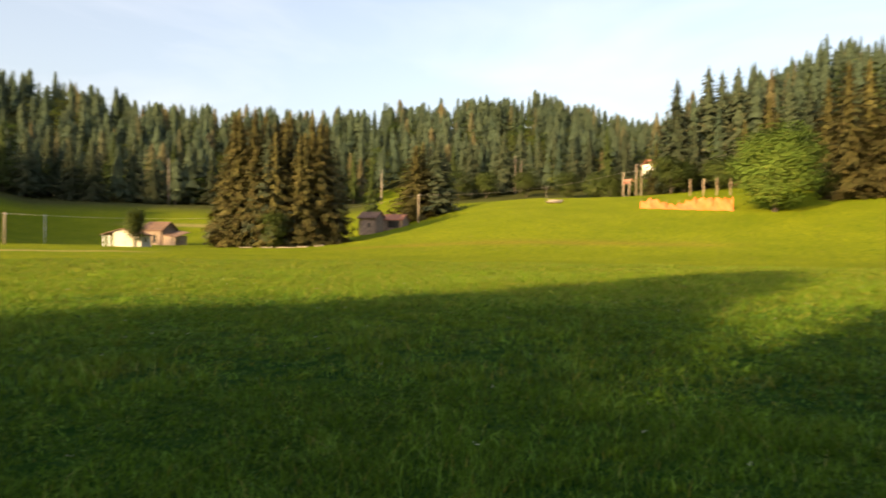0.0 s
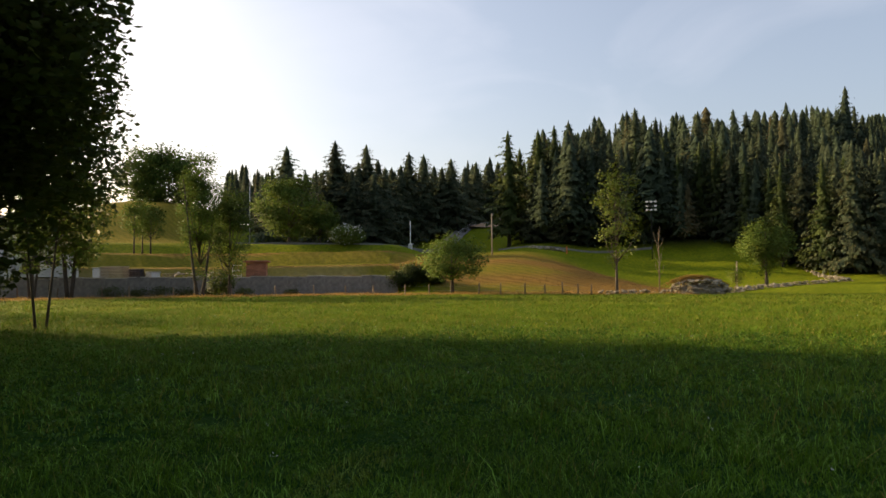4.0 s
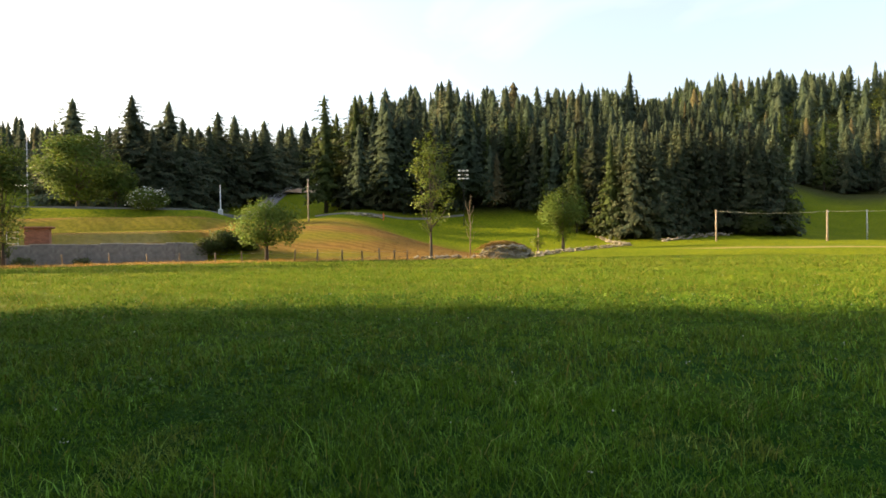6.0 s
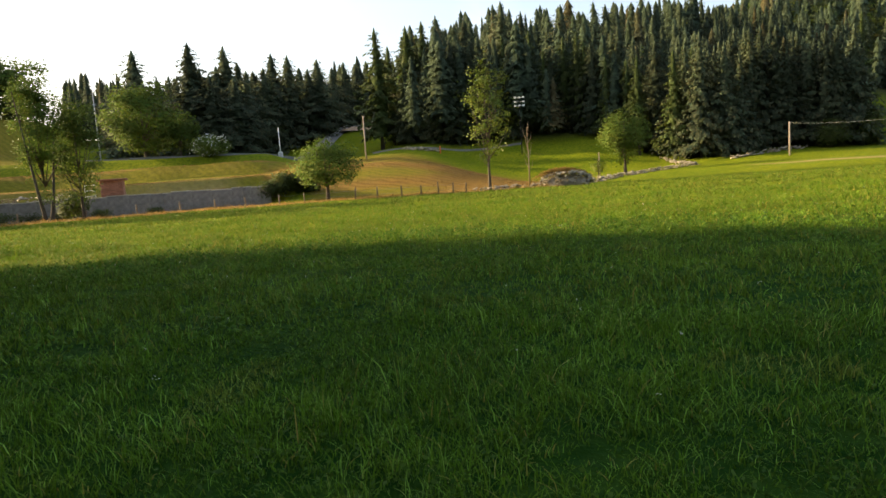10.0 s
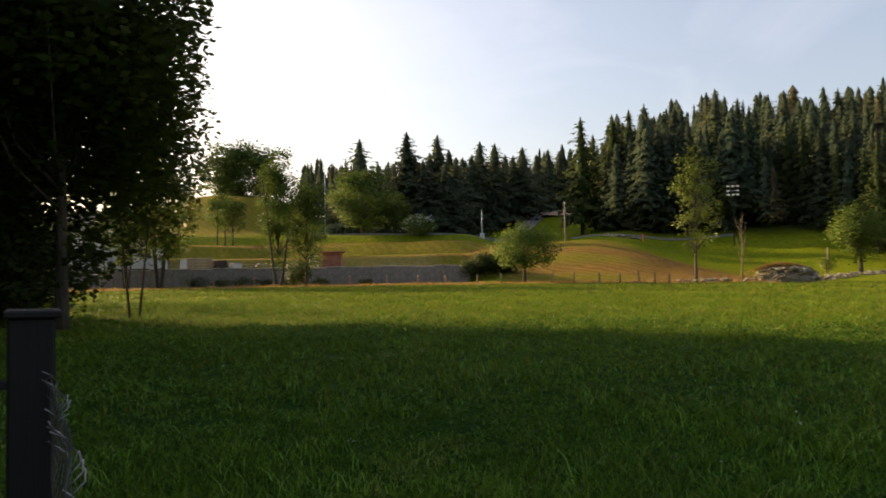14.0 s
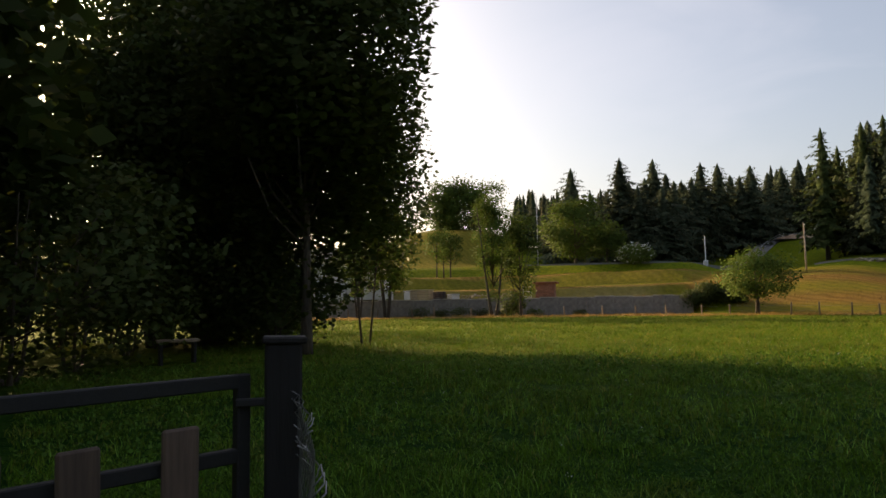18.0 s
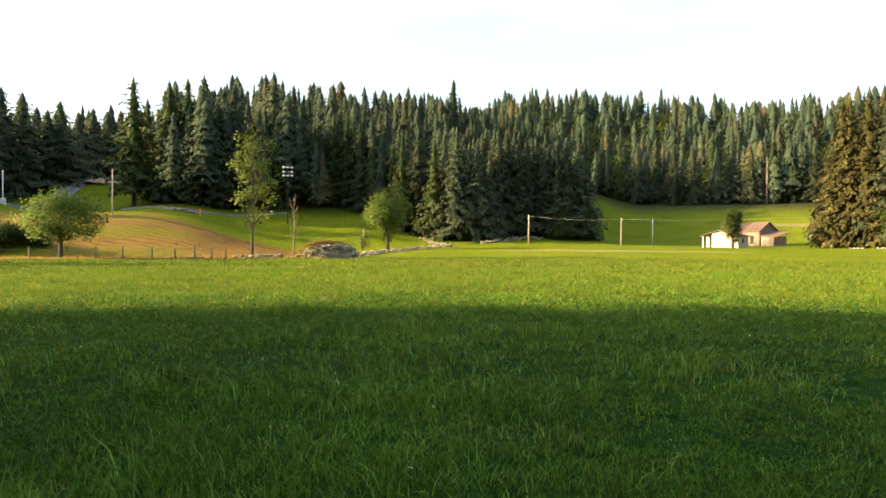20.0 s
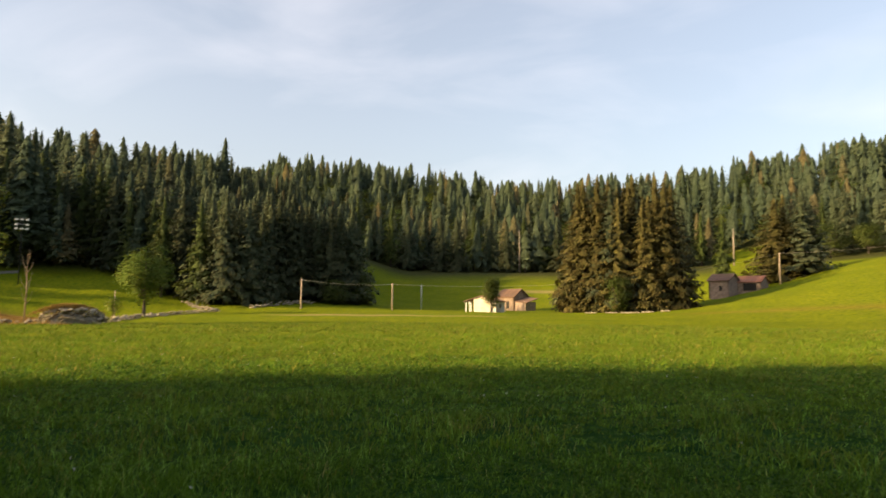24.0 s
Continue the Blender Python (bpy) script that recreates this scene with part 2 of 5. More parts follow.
M_ROOFRED = surface("rusty_red_roof", (0.29, 0.11, 0.065), (0.36, 0.16, 0.095), 1.2, 0.8, (0.20, 0.10, 0.07), 12.0, 0, 0.4, 0.02, 0.15)
M_ROOFGREY = surface("grey_roof", (0.22, 0.19, 0.165), (0.30, 0.265, 0.23), 1.2, 0.85, (0.17, 0.12, 0.09), 12.0, 0, 0.4, 0.02, 0.15)
# near-black panels painted in place of the shade inside doorways and open fronts
M_DARK = surface("opening_shade", (0.02, 0.018, 0.016), (0.03, 0.027, 0.024), 2.0, 0.95)
M_PLANK = surface("sawn_planks", (0.60, 0.45, 0.28), (0.72, 0.57, 0.38), 2.0, 0.85, None, 14.0, 0, 0.3, 0.01, 0.25)
M_ORANGE = surface("orange_plastic_net", (0.72, 0.14, 0.03), (0.80, 0.19, 0.05), 0.9, 0.6, (0.6, 0.13, 0.05), 9.0, 0, 0.5, 0.05, 0.1)
M_ROAD = surface("worn_asphalt", (0.17, 0.165, 0.155), (0.22, 0.21, 0.20), 0.8, 0.9, None, 25.0, 0, 0.4, 0.01, 0.0)
M_METAL = surface("painted_grey_metal", (0.42, 0.42, 0.42), (0.5, 0.5, 0.5), 2.0, 0.5, None, 30.0, 0.3, 0.1, 0.002)
M_WHITE = surface("white_painted_metal", (0.72, 0.72, 0.70), (0.78, 0.78, 0.77), 2.0, 0.5, None, 30.0, 0, 0.1, 0.002, 0.05)
M_GLASS = surface("window_pane", (0.03, 0.035, 0.04), (0.045, 0.05, 0.055), 2.0, 0.08, None, 5.0, 0, 0.0, 0.001, 0.1)


# ---- building helpers ----
def mesh_of(name, verts, faces, mat, attrs=None, smooth=False, normals=None):
    me = bpy.data.meshes.new(name)
    if isinstance(verts, np.ndarray) and isinstance(faces, np.ndarray):
        n, k = faces.shape
        me.vertices.add(len(verts))
        me.vertices.foreach_set("co", np.ascontiguousarray(verts, dtype=np.float32).ravel())
        me.loops.add(n * k)
        me.loops.foreach_set("vertex_index", np.ascontiguousarray(faces, dtype=np.int32).ravel())
        me.polygons.add(n)
        me.polygons.foreach_set("loop_start", np.arange(0, n * k, k, dtype=np.int32))
    else:
        me.from_pydata([tuple(v) for v in verts], [], faces.tolist() if isinstance(faces, np.ndarray) else faces)
    me.materials.append(mat)
    for key, values in (attrs or {}).items():
        a = me.attributes.new(key, "FLOAT", "POINT")
        a.data.foreach_set("value", np.asarray(values, dtype=np.float32))
    if smooth or normals is not None:
        me.polygons.foreach_set("use_smooth", np.ones(len(me.polygons), dtype=bool))
    me.update(calc_edges=True)
    if normals is not None:
        me.normals_split_custom_set_from_vertices(np.asarray(normals, dtype=np.float32))
    return me


def outward(V, F, centre, lift):
    """Soft shading directions of a crown, away from its middle and up, and its faces all turned that way."""
    N = (V - np.asarray(centre)) * np.array([1.0, 1.0, 0.0 if lift[0] else 1.0])
    N /= np.maximum(np.linalg.norm(N, axis=1, keepdims=True), 1e-6)
    N = N * (1 - lift[1]) + np.array([0, 0, lift[1]])
    N /= np.maximum(np.linalg.norm(N, axis=1, keepdims=True), 1e-6)
    G = np.cross(V[F[:, 1]] - V[F[:, 0]], V[F[:, 2]] - V[F[:, 0]])
    turn = (G * N[F[:, 0]]).sum(1) < 0
    F = F.copy()
    F[turn] = F[turn][:, [0, 2, 1]]
    return N, F


def part(name, me, parent, label="", place=None):
    ob = new(name, me)
    ob.parent = parent
    if place is not None:
        ob.matrix_basis = place
    if label:
        ob["label"] = label
    return ob


def empty(name, m, label, category, group="", kind=""):
    ob = new(name)
    ob.empty_display_size = 0.2
    ob.matrix_basis = m
    return tagged(ob, label, category, group, kind)


def bm_mesh(name, bm, mat, smooth=False):
    me = bpy.data.meshes.new(name)
    bmesh.ops.recalc_face_normals(bm, faces=bm.faces)
    bm.to_mesh(me)
    bm.free()
    me.materials.append(mat)
    if smooth:
        me.polygons.foreach_set("use_smooth", np.ones(len(me.polygons), dtype=bool))
    return me


def box(name, sx, sy, sz, mat, bevel=0.0, z0=0.0, taper=1.0):
    """A bevelled block with its foot at z0, centred in x and y."""
    bm = bmesh.new()
    bmesh.ops.create_cube(bm, size=1.0)
    for v in bm.verts:
        k = taper if v.co.z > 0 else 1.0
        v.co = Vector((v.co.x * sx * k, v.co.y * sy * k, (v.co.z + 0.5) * sz + z0))
    if bevel:
        bmesh.ops.bevel(bm, geom=list(bm.edges), offset=bevel, segments=1, affect="EDGES")
    return bm_mesh(name, bm, mat)


def tube_arrays(points, radii, sides=7):
    """A tapering tube along points."""
    vs, fs = [], []
    pts = [Vector(p) for p in points]
    for i, p in enumerate(pts):
        d = (pts[min(i + 1, len(pts) - 1)] - pts[max(i - 1, 0)]).normalized()
        u = d.orthogonal().normalized() if abs(d.z) < 0.95 else Vector((1, 0, 0))
        u = (u - d * u.dot(d)).normalized()
        w = d.cross(u)
        for k in range(sides):
            a = 2 * math.pi * k / sides
            vs.append(p + (u * math.cos(a) + w * math.sin(a)) * radii[i])
    for i in range(len(pts) - 1):
        for k in range(sides):
            a, b = i * sides + k, i * sides + (k + 1) % sides
            fs.append((a, b, b + sides, a + sides))
    fs.append(tuple(range(sides))[::-1])
    fs.append(tuple(range((len(pts) - 1) * sides, len(pts) * sides)))
    return vs, fs


def joined(pieces):
    vs, fs = [], []
    for v, f in pieces:
        o = len(vs)
        vs += list(v)
        fs += [tuple(i + o for i in q) for q in f]
    return vs, fs


def tube(name, points, radii, mat, sides=7):
    return mesh_of(name, *tube_arrays(points, radii, sides), mat, smooth=True)


# ---- lie of the land ----
def smooth(a, b, x):
    t = np.clip((np.asarray(x, dtype=float) - a) / (b - a), 0, 1)
    return t * t * (3 - 2 * t)


def wall_distance(b):
    """Distance of the retaining wall's face at a bearing."""
    return 76.0 + 0.12 * (np.asarray(b) - 84.0)


def relief(r, b):
    """Height of the ground at distance r and bearing b (degrees, turning left from +y)."""
    r, b = np.asarray(r, dtype=float), np.asarray(b, dtype=float)
    b = np.where(b < -112, b + 360, b)
    z = 1.25 * smooth(62, 125, r) * (1 - smooth(46, 60, b))
    right = 1 - smooth(-9, 14, b)
    z = z + 12.7 * right * smooth(78, 178, r)
    far = (1 - smooth(34, 50, b))
    z = z + far * (14.0 * smooth(150, 262, r) + 47.0 * (1 - 0.62 * (1 - smooth(-22, -8, b))) * smooth(250, 430, r)) * (1 - 0.75 * right * (1 - smooth(200, 330, r)))
    z = z + far * (26.0 * (1 - 0.35 * right) * smooth(438, 520, r) + 3.0 * smooth(300, 430, r))
    z = z + (23.0 * np.exp(-((b - 43.8) / 5.5) ** 2) + 8.0 * np.exp(-((b - 32) / 4.5) ** 2)) * smooth(250, 400, r)
    steep = 1 - smooth(-32, -14, b)
    z = z + steep * 26.0 * smooth(155, 260, r)
    left = smooth(31, 49, b) * (1 - smooth(62, 77, b))
    z = z + left * (33.0 * smooth(104, 250, r))
    z = z + 3.8 * smooth(97, 138, r) * (1 - smooth(150, 235, r)) * smooth(49, 57, b) * (1 - 0.75 * smooth(60, 68, b)) * (1 - smooth(69, 77, b))
    field = smooth(60, 74, b) * (1 - smooth(120, 150, b))
    yard = smooth(80.4, 84.2, b) * (1 - smooth(118, 122, b))
    wd = wall_distance(b)
    sway = r + 0.8 * np.sin(b * 0.30) + 0.2 * np.sin(b * 1.1 + 1)
    slope = 4.3 * smooth(69, 95, sway) + 0.35 * np.sin(sway * 0.5) * smooth(92, 98, r) * (1 - smooth(112, 126, r)) + 2.5 * smooth(95, 135, r) + 9.0 * smooth(128, 215, r) + 12 * smooth(200, 330, r)
    bank = 2.0 * smooth(wd + 0.3, wd + 1.3, r) + 1.5 * smooth(88.5, 91.3, sway) + 0.3 * smooth(92, 101, r) + 2.2 * smooth(101.8, 105.6, sway) + 2.2 * smooth(118, 124, sway) + 7.6 * smooth(132, 215, r) + 12 * smooth(200, 330, r)
    z = z + 3.2 * np.exp(-((b - 76.5) / 3.2) ** 2) * smooth(148, 178, r) * (1 - smooth(215, 260, r))
    z = z + field * ((1 - yard) * slope + yard * bank)
    kx, ky = 176 * -np.sin(np.radians(103.5)), 176 * np.cos(np.radians(103.5))
    x, y = -r * np.sin(np.radians(b)), r * np.cos(np.radians(b))
    z = z + 8.8 * np.exp(-((((x - kx) / 30) ** 2 + ((y - ky) / 21) ** 2) ** 1.6))
    back = smooth(125, 160, b)
    z = z + back * 25.0 * smooth(90, 300, r)
    z = z + 0.05 * np.sin(x * 0.55) * np.sin(y * 0.47 + 1) + 0.35 * np.sin(x * 0.06 + 1) * np.sin(y * 0.07) * smooth(30, 130, r)
    return z


def spot(b, r, dz=0.0):
    a = radians(b)
    return Vector((-r * math.sin(a), r * math.cos(a), float(relief(r, b)) + dz))


def reach(b, r, rise):
    """Height of a thing at b and r whose top stands rise degrees above the eye."""
    return EYE + r * math.tan(radians(rise)) - float(relief(r, b))


def stand(b, r, turn=0.0, dz=0.0, size=1.0):
    """A pose on the ground at bearing b and distance r, its -y side towards the eye, turned by turn degrees."""
    p = spot(b, r, dz)
    return pose(p.x, p.y, p.z, 0, 0, b + turn) @ Matrix.Diagonal((size, size, size, 1))


# ---- ground ----
def mown_shade_mask(r, b):
    """The cut, sun-bleached field behind the fence, its shaded terrace banks painted greener."""
    edge = 66.5 + 0.5 * np.sin(b * 0.9)
    m = smooth(edge, edge + 1.5, r) * (1 - smooth(112, 122, r + 0.9 * (72 - np.minimum(b, 72)) * 2.2)) * smooth(57.5, 61, b) * (1 - smooth(118, 124, b))
    stripes = 0.72 + 0.28 * np.sin(r * 0.62 + b * 0.12 + np.sin(b * 0.21))
    sway = r + 0.8 * np.sin(b * 0.30) + 0.2 * np.sin(b * 1.1 + 1)
    # pale lips against greener banks: the banks' shade is painted by this mask
    lip = np.maximum(smooth(90, 92, sway) * (1 - smooth(94, 99, sway)), smooth(104.5, 106.5, sway) * (1 - smooth(110, 118, sway)))
    m = m * (1 - 0.92 * smooth(79.8, 81.0, b) * (1 - smooth(84.5, 85.2, b)) * smooth(70.5, 72.5, r) * (1 - smooth(84, 88, r)))
    foot = 0.4 * np.exp(-((r - 98) / 2.2) ** 2) * smooth(-28, -18, b) * (1 - smooth(6, 12, b))
    knoll = 0.5 * smooth(99.5, 102, b) * (1 - smooth(112, 118, b)) * smooth(118, 135, r) * (1 - smooth(182, 200, r))
    wedge = 0.6 * smooth(55, 60, b) * (1 - smooth(66, 72, b)) * smooth(69, 73, r) * (1 - smooth(94, 112, r))
    return np.clip(foot + knoll + wedge + m * np.where(b > 84, np.where(r < 82, 1.0, 0.42 + 0.58 * lip), stripes), 0, 1)


def wood_mask(r, b):
    m = smooth(118, 128, r - 14 * smooth(49, 54, b)) * smooth(40, 46, b) * (1 - smooth(66, 74, b))
    m = np.maximum(m, smooth(255, 275, r) * (1 - smooth(30, 44, b)))
    m = np.maximum(m, smooth(172, 190, r) * (1 - smooth(-26, -16, b)))
    m = np.maximum(m, smooth(205, 240, r))
    return m * (1 - smooth(1.6, 2.2, b) * (1 - smooth(6.2, 6.8, b)) * (1 - smooth(290, 298, r)))


def track_mask(r, b):
    """Bare earth: the lane over the meadow, worn bits of the yard."""
    lane = np.exp(-((r - (85 + 0.1 * (b - 30))) / 1.6) ** 2) * smooth(22, 27, b) * (1 - smooth(40, 46, b))
    top = np.exp(-((r - 87) / 3.5) ** 2) * smooth(85, 88, b) * (1 - smooth(116, 120, b)) * 0.5
    far = np.exp(-((r - 196) / 2.0) ** 2) * smooth(12, 17, b) * (1 - smooth(24, 27, b)) * 0.8
    return np.clip(0.75 * lane + top + far, 0, 1)


def build_ground():
    radii = np.concatenate([np.linspace(0.3, 30, 40), np.linspace(31, 60, 30), np.linspace(60.7, 100, 66), np.linspace(102, 300, 80), np.geomspace(310, 4200, 24)])
    bear = np.concatenate([np.arange(-40, 140, 0.6), np.arange(140, 320, 3.0)])
    R, B = np.meshgrid(radii, bear, indexing="ij")
    Bw = np.where(B > 248, B - 360, B)
    Z = relief(R, Bw) * np.where(R > 1200, 0.55, 1.0)
    X, Y = -R * np.sin(np.radians(B)), R * np.cos(np.radians(B))
    verts = np.stack([X, Y, Z], -1).reshape(-1, 3)
    nb, nr = len(bear), len(radii)
    i, j = np.meshgrid(np.arange(nr - 1), np.arange(nb), indexing="ij")
    a, b2 = i * nb + j, i * nb + (j + 1) % nb
    faces = np.stack([a, a + nb, b2 + nb, b2], -1).reshape(-1, 4)
    verts = np.vstack([verts, [[0, 0, float(relief(0.0, 0.0))]]])
    faces = faces.tolist() + [(len(verts) - 1, k, (k + 1) % nb) for k in range(nb)]
    rr, bb = R.ravel(), Bw.ravel()
    # under: painted gap shade, full near the eye and gone by 34 m
    at = {"under": np.append(1 - smooth(9, 34, rr), 1), "mown": np.append(mown_shade_mask(rr, bb), 0), "wood": np.append(wood_mask(rr, bb), 0), "track": np.append(track_mask(rr, bb), 0)}
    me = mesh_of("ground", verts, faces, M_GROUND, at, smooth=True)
    return tagged(new("ground", me), "green hay meadow rising to wooded hills", "ground", kind="structure")


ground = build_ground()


# ---- grass ----
def grass_field(name, r0, r1, b0, b1, per_m2, blades, height, width, segs, seed, label, mat=None, keep=None, dry=0.04, pale=(0.0, 0.11)):
    rng = np.random.default_rng(seed)
    area = 0.5 * (r1 ** 2 - r0 ** 2) * radians(b1 - b0)
    n = int(area * per_m2)
    r = np.sqrt(rng.uniform(r0 ** 2, r1 ** 2, n))
    b = rng.uniform(b0, b1, n)
    if keep is not None:
        ok = keep(r, b, rng)
        r, b = r[ok], b[ok]
    n = len(r)
    x, y, z = -r * np.sin(np.radians(b)), r * np.cos(np.radians(b)), relief(r, b)
    patch = 0.78 + 0.42 * np.sin(x * 1.3 + 1.7 * np.sin(y * 0.9)) * np.sin(y * 1.1 + 1.3 * np.sin(x * 0.7)) + 0.28 * np.sin(x * 4.3 + 1.5 * np.sin(y * 2.9)) * np.sin(y * 3.9 + 1.2 * np.sin(x * 3.1))
    hh = height * patch * rng.uniform(0.4, 1.6, n)
    N = n * blades
    bx = np.repeat(x, blades) + rng.normal(0, 0.045 + width * 2, N)
    by = np.repeat(y, blades) + rng.normal(0, 0.045 + width * 2, N)
    bz = np.repeat(z, blades) - 0.01
    h = np.repeat(hh, blades) * rng.uniform(0.55, 1.2, N)
    ang = rng.uniform(0, 2 * np.pi, N)
    lean = rng.uniform(0.25, 1.35, N) * h
    w = width * rng.uniform(0.6, 1.4, N)
    dx, dy = np.cos(ang), np.sin(ang)
    px, py = -dy, dx
    rows = []
    for s in range(segs):
        t = s / segs
        k = 1 - 0.75 * t
        cx, cy, cz = bx + dx * lean * t * t, by + dy * lean * t * t, bz + h * (t - 0.28 * t * t)
        rows.append(np.stack([cx - px * w * k, cy - py * w * k, cz], -1))
        rows.append(np.stack([cx + px * w * k, cy + py * w * k, cz], -1))
    rows.append(np.stack([bx + dx * lean, by + dy * lean, bz + h * 0.72], -1))
    nv = 2 * segs + 1
    V = np.stack(rows, 1).reshape(-1, 3)
    base = np.arange(N)[:, None] * nv
    F = []
    for s in range(segs - 1):
        o = 2 * s
        F.append(base + np.array([[o, o + 1, o + 3]]))
        F.append(base + np.array([[o, o + 3, o + 2]]))
    o = 2 * (segs - 1)
    F.append(base + np.array([[o, o + 1, o + 2]]))
    F = np.concatenate(F)
    tone = np.where(rng.random(N) < dry, rng.uniform(0.4, 1.0, N), rng.uniform(*pale, N))
    bare = np.sin(bx * 0.9 + 2 * np.sin(by * 0.53)) * np.sin(by * 0.83 + 1.4) > 0.93
    tone = np.where(bare, np.minimum(1, tone + 0.22), tone)
    me = mesh_of(name, V, F, mat or M_GRASS, {"tone": np.repeat(tone, nv)})
    return tagged(new(name, me), label, "grass", kind="stuff")


grass_field("meadow_grass", 1.0, 7.5, -36, 137, 165, 6, 0.145, 0.0044, 3, 11, "dewy uncut green meadow grass in shade")
# tones rise with distance, so brightness and sunlight are painted into the blades
grass_field("meadow_grass", 7.5, 17.0, -36, 137, 44, 6, 0.18, 0.0085, 2, 12, "uncut green meadow grass further off", pale=(0.04, 0.24))
grass_field("meadow_grass", 17.0, 40.0, -36, 125, 22, 5, 0.22, 0.013, 1, 13, "yellow-green meadow grass, sunlight put into its paler tone", dry=0.16, pale=(0.04, 0.25))
grass_field("meadow_grass", 40.0, 66.0, -36, 120, 6.5, 5, 0.22, 0.024, 1, 14, "yellow-green meadow grass up to the fence, sunlight put into its tone", dry=0.18, pale=(0.08, 0.32))
grass_field("dry_grass", 65.5, 70.0, 58, 116, 14, 5, 0.35, 0.02, 1, 15, "straw-coloured uncut grass along the fence", M_DRYGRASS, dry=0.2)
grass_field("stubble", 69.0, 116.0, 60, 96, 5.0, 4, 0.13, 0.028, 1, 16, "dry mown stubble on the brown field", M_STUBBLE, lambda r, b, g: mown_shade_mask(r, b) > g.uniform(0.35, 0.9, len(r)), 0.2)
grass_field("tall_grass", 1.3, 7.0, -36, 137, 78, 3, 0.165, 0.0026, 3, 17, "long arching pale green grass blades", M_TALLGRASS, lambda r, b, g: g.random(len(r)) > 0.1 * r - 0.1, dry=0.05)
grass_field("tall_grass", 4.0, 22.0, -36, 137, 22, 3, 0.19, 0.0042, 2, 18, "long pale green grass blades further off", M_TALLGRASS, lambda r, b, g: (g.random(len(r)) > 0.05 * (r - 4)) & (g.random(len(r)) < (r - 3) / 4), dry=0.05)


def flower_field():
    rng = np.random.default_rng(19)
    n = 340
    r, b = np.sqrt(rng.uniform(3.0 ** 2, 30.0 ** 2, n)), rng.uniform(-36, 110, n)
    x, y = -r * np.sin(np.radians(b)), r * np.cos(np.radians(b))
    c = np.stack([x, y, relief(r, b) + rng.uniform(0.14, 0.30, n)], -1)
    parts = [leaf_arrays(c + rng.normal(0, 0.006, (n, 3)), 0.016, rng, 0.6) for k in range(5)]
    V, o, F = [], 0, []
    for v, f in parts:
        V.append(v), F.append(f + o)
        o += len(v)
    return mesh_of("meadow_flowers", np.concatenate(V), np.concatenate(F), M_FLOWER)


def herb_field(name, r0, r1, per_m2, leaf, seed, label):
    """Rosettes of small ovate leaves among the grass: clover, plantain and dock."""
    rng = np.random.default_rng(seed)
    n = int(0.5 * (r1 ** 2 - r0 ** 2) * radians(173) * per_m2)
    r, b = np.sqrt(rng.uniform(r0 ** 2, r1 ** 2, n)), rng.uniform(-36, 137, n)
    x, y = -r * np.sin(np.radians(b)), r * np.cos(np.radians(b))
    keep = np.sin(x * 0.8 + 1.9 * np.sin(y * 0.6)) * np.sin(y * 0.9 + 1.1 * np.sin(x * 0.5)) + rng.normal(0, 0.35, n) > -0.05
    x, y, z = x[keep], y[keep], relief(r, b)[keep]
    k = 6
    c = np.repeat(np.stack([x, y, z], -1), k, 0)
    m = len(c)
    c = c + np.stack([rng.normal(0, leaf * 1.1, m), rng.normal(0, leaf * 1.1, m), rng.uniform(0.05, 0.19, m)], -1)
    V, F = leaf_arrays(c, leaf, rng, 0.45)
    tone = np.repeat(rng.uniform(0, 0.12, m), 4)
    return tagged(new(name, mesh_of(name, V, F, M_HERB, {"tone": tone})), label, "plants", kind="stuff")


# ---- trees ----
def kites(c, d, length, width, droop, rng):
    """Flat four-cornered sprays from points c along directions d."""
    n = len(c)
    up = np.array([0, 0, 1.0])
    side = np.cross(d, up)
    side /= np.maximum(np.linalg.norm(side, axis=1, keepdims=True), 1e-6)
    roll = rng.uniform(-0.6, 0.6, n)[:, None]
    nrm = np.cross(side, d)
    side = side * np.cos(roll) + nrm * np.sin(roll)
    tip = c + d * length[:, None] - up * (droop * length)[:, None]
    mid = c + d * (length * 0.55)[:, None] - up * (droop * length * 0.25)[:, None]
    V = np.stack([c, mid + side * width[:, None], tip, mid - side * width[:, None]], 1).reshape(-1, 3)
    base = np.arange(n)[:, None] * 4
    return V, np.concatenate([base + [[0, 1, 2]], base + [[0, 2, 3]]])


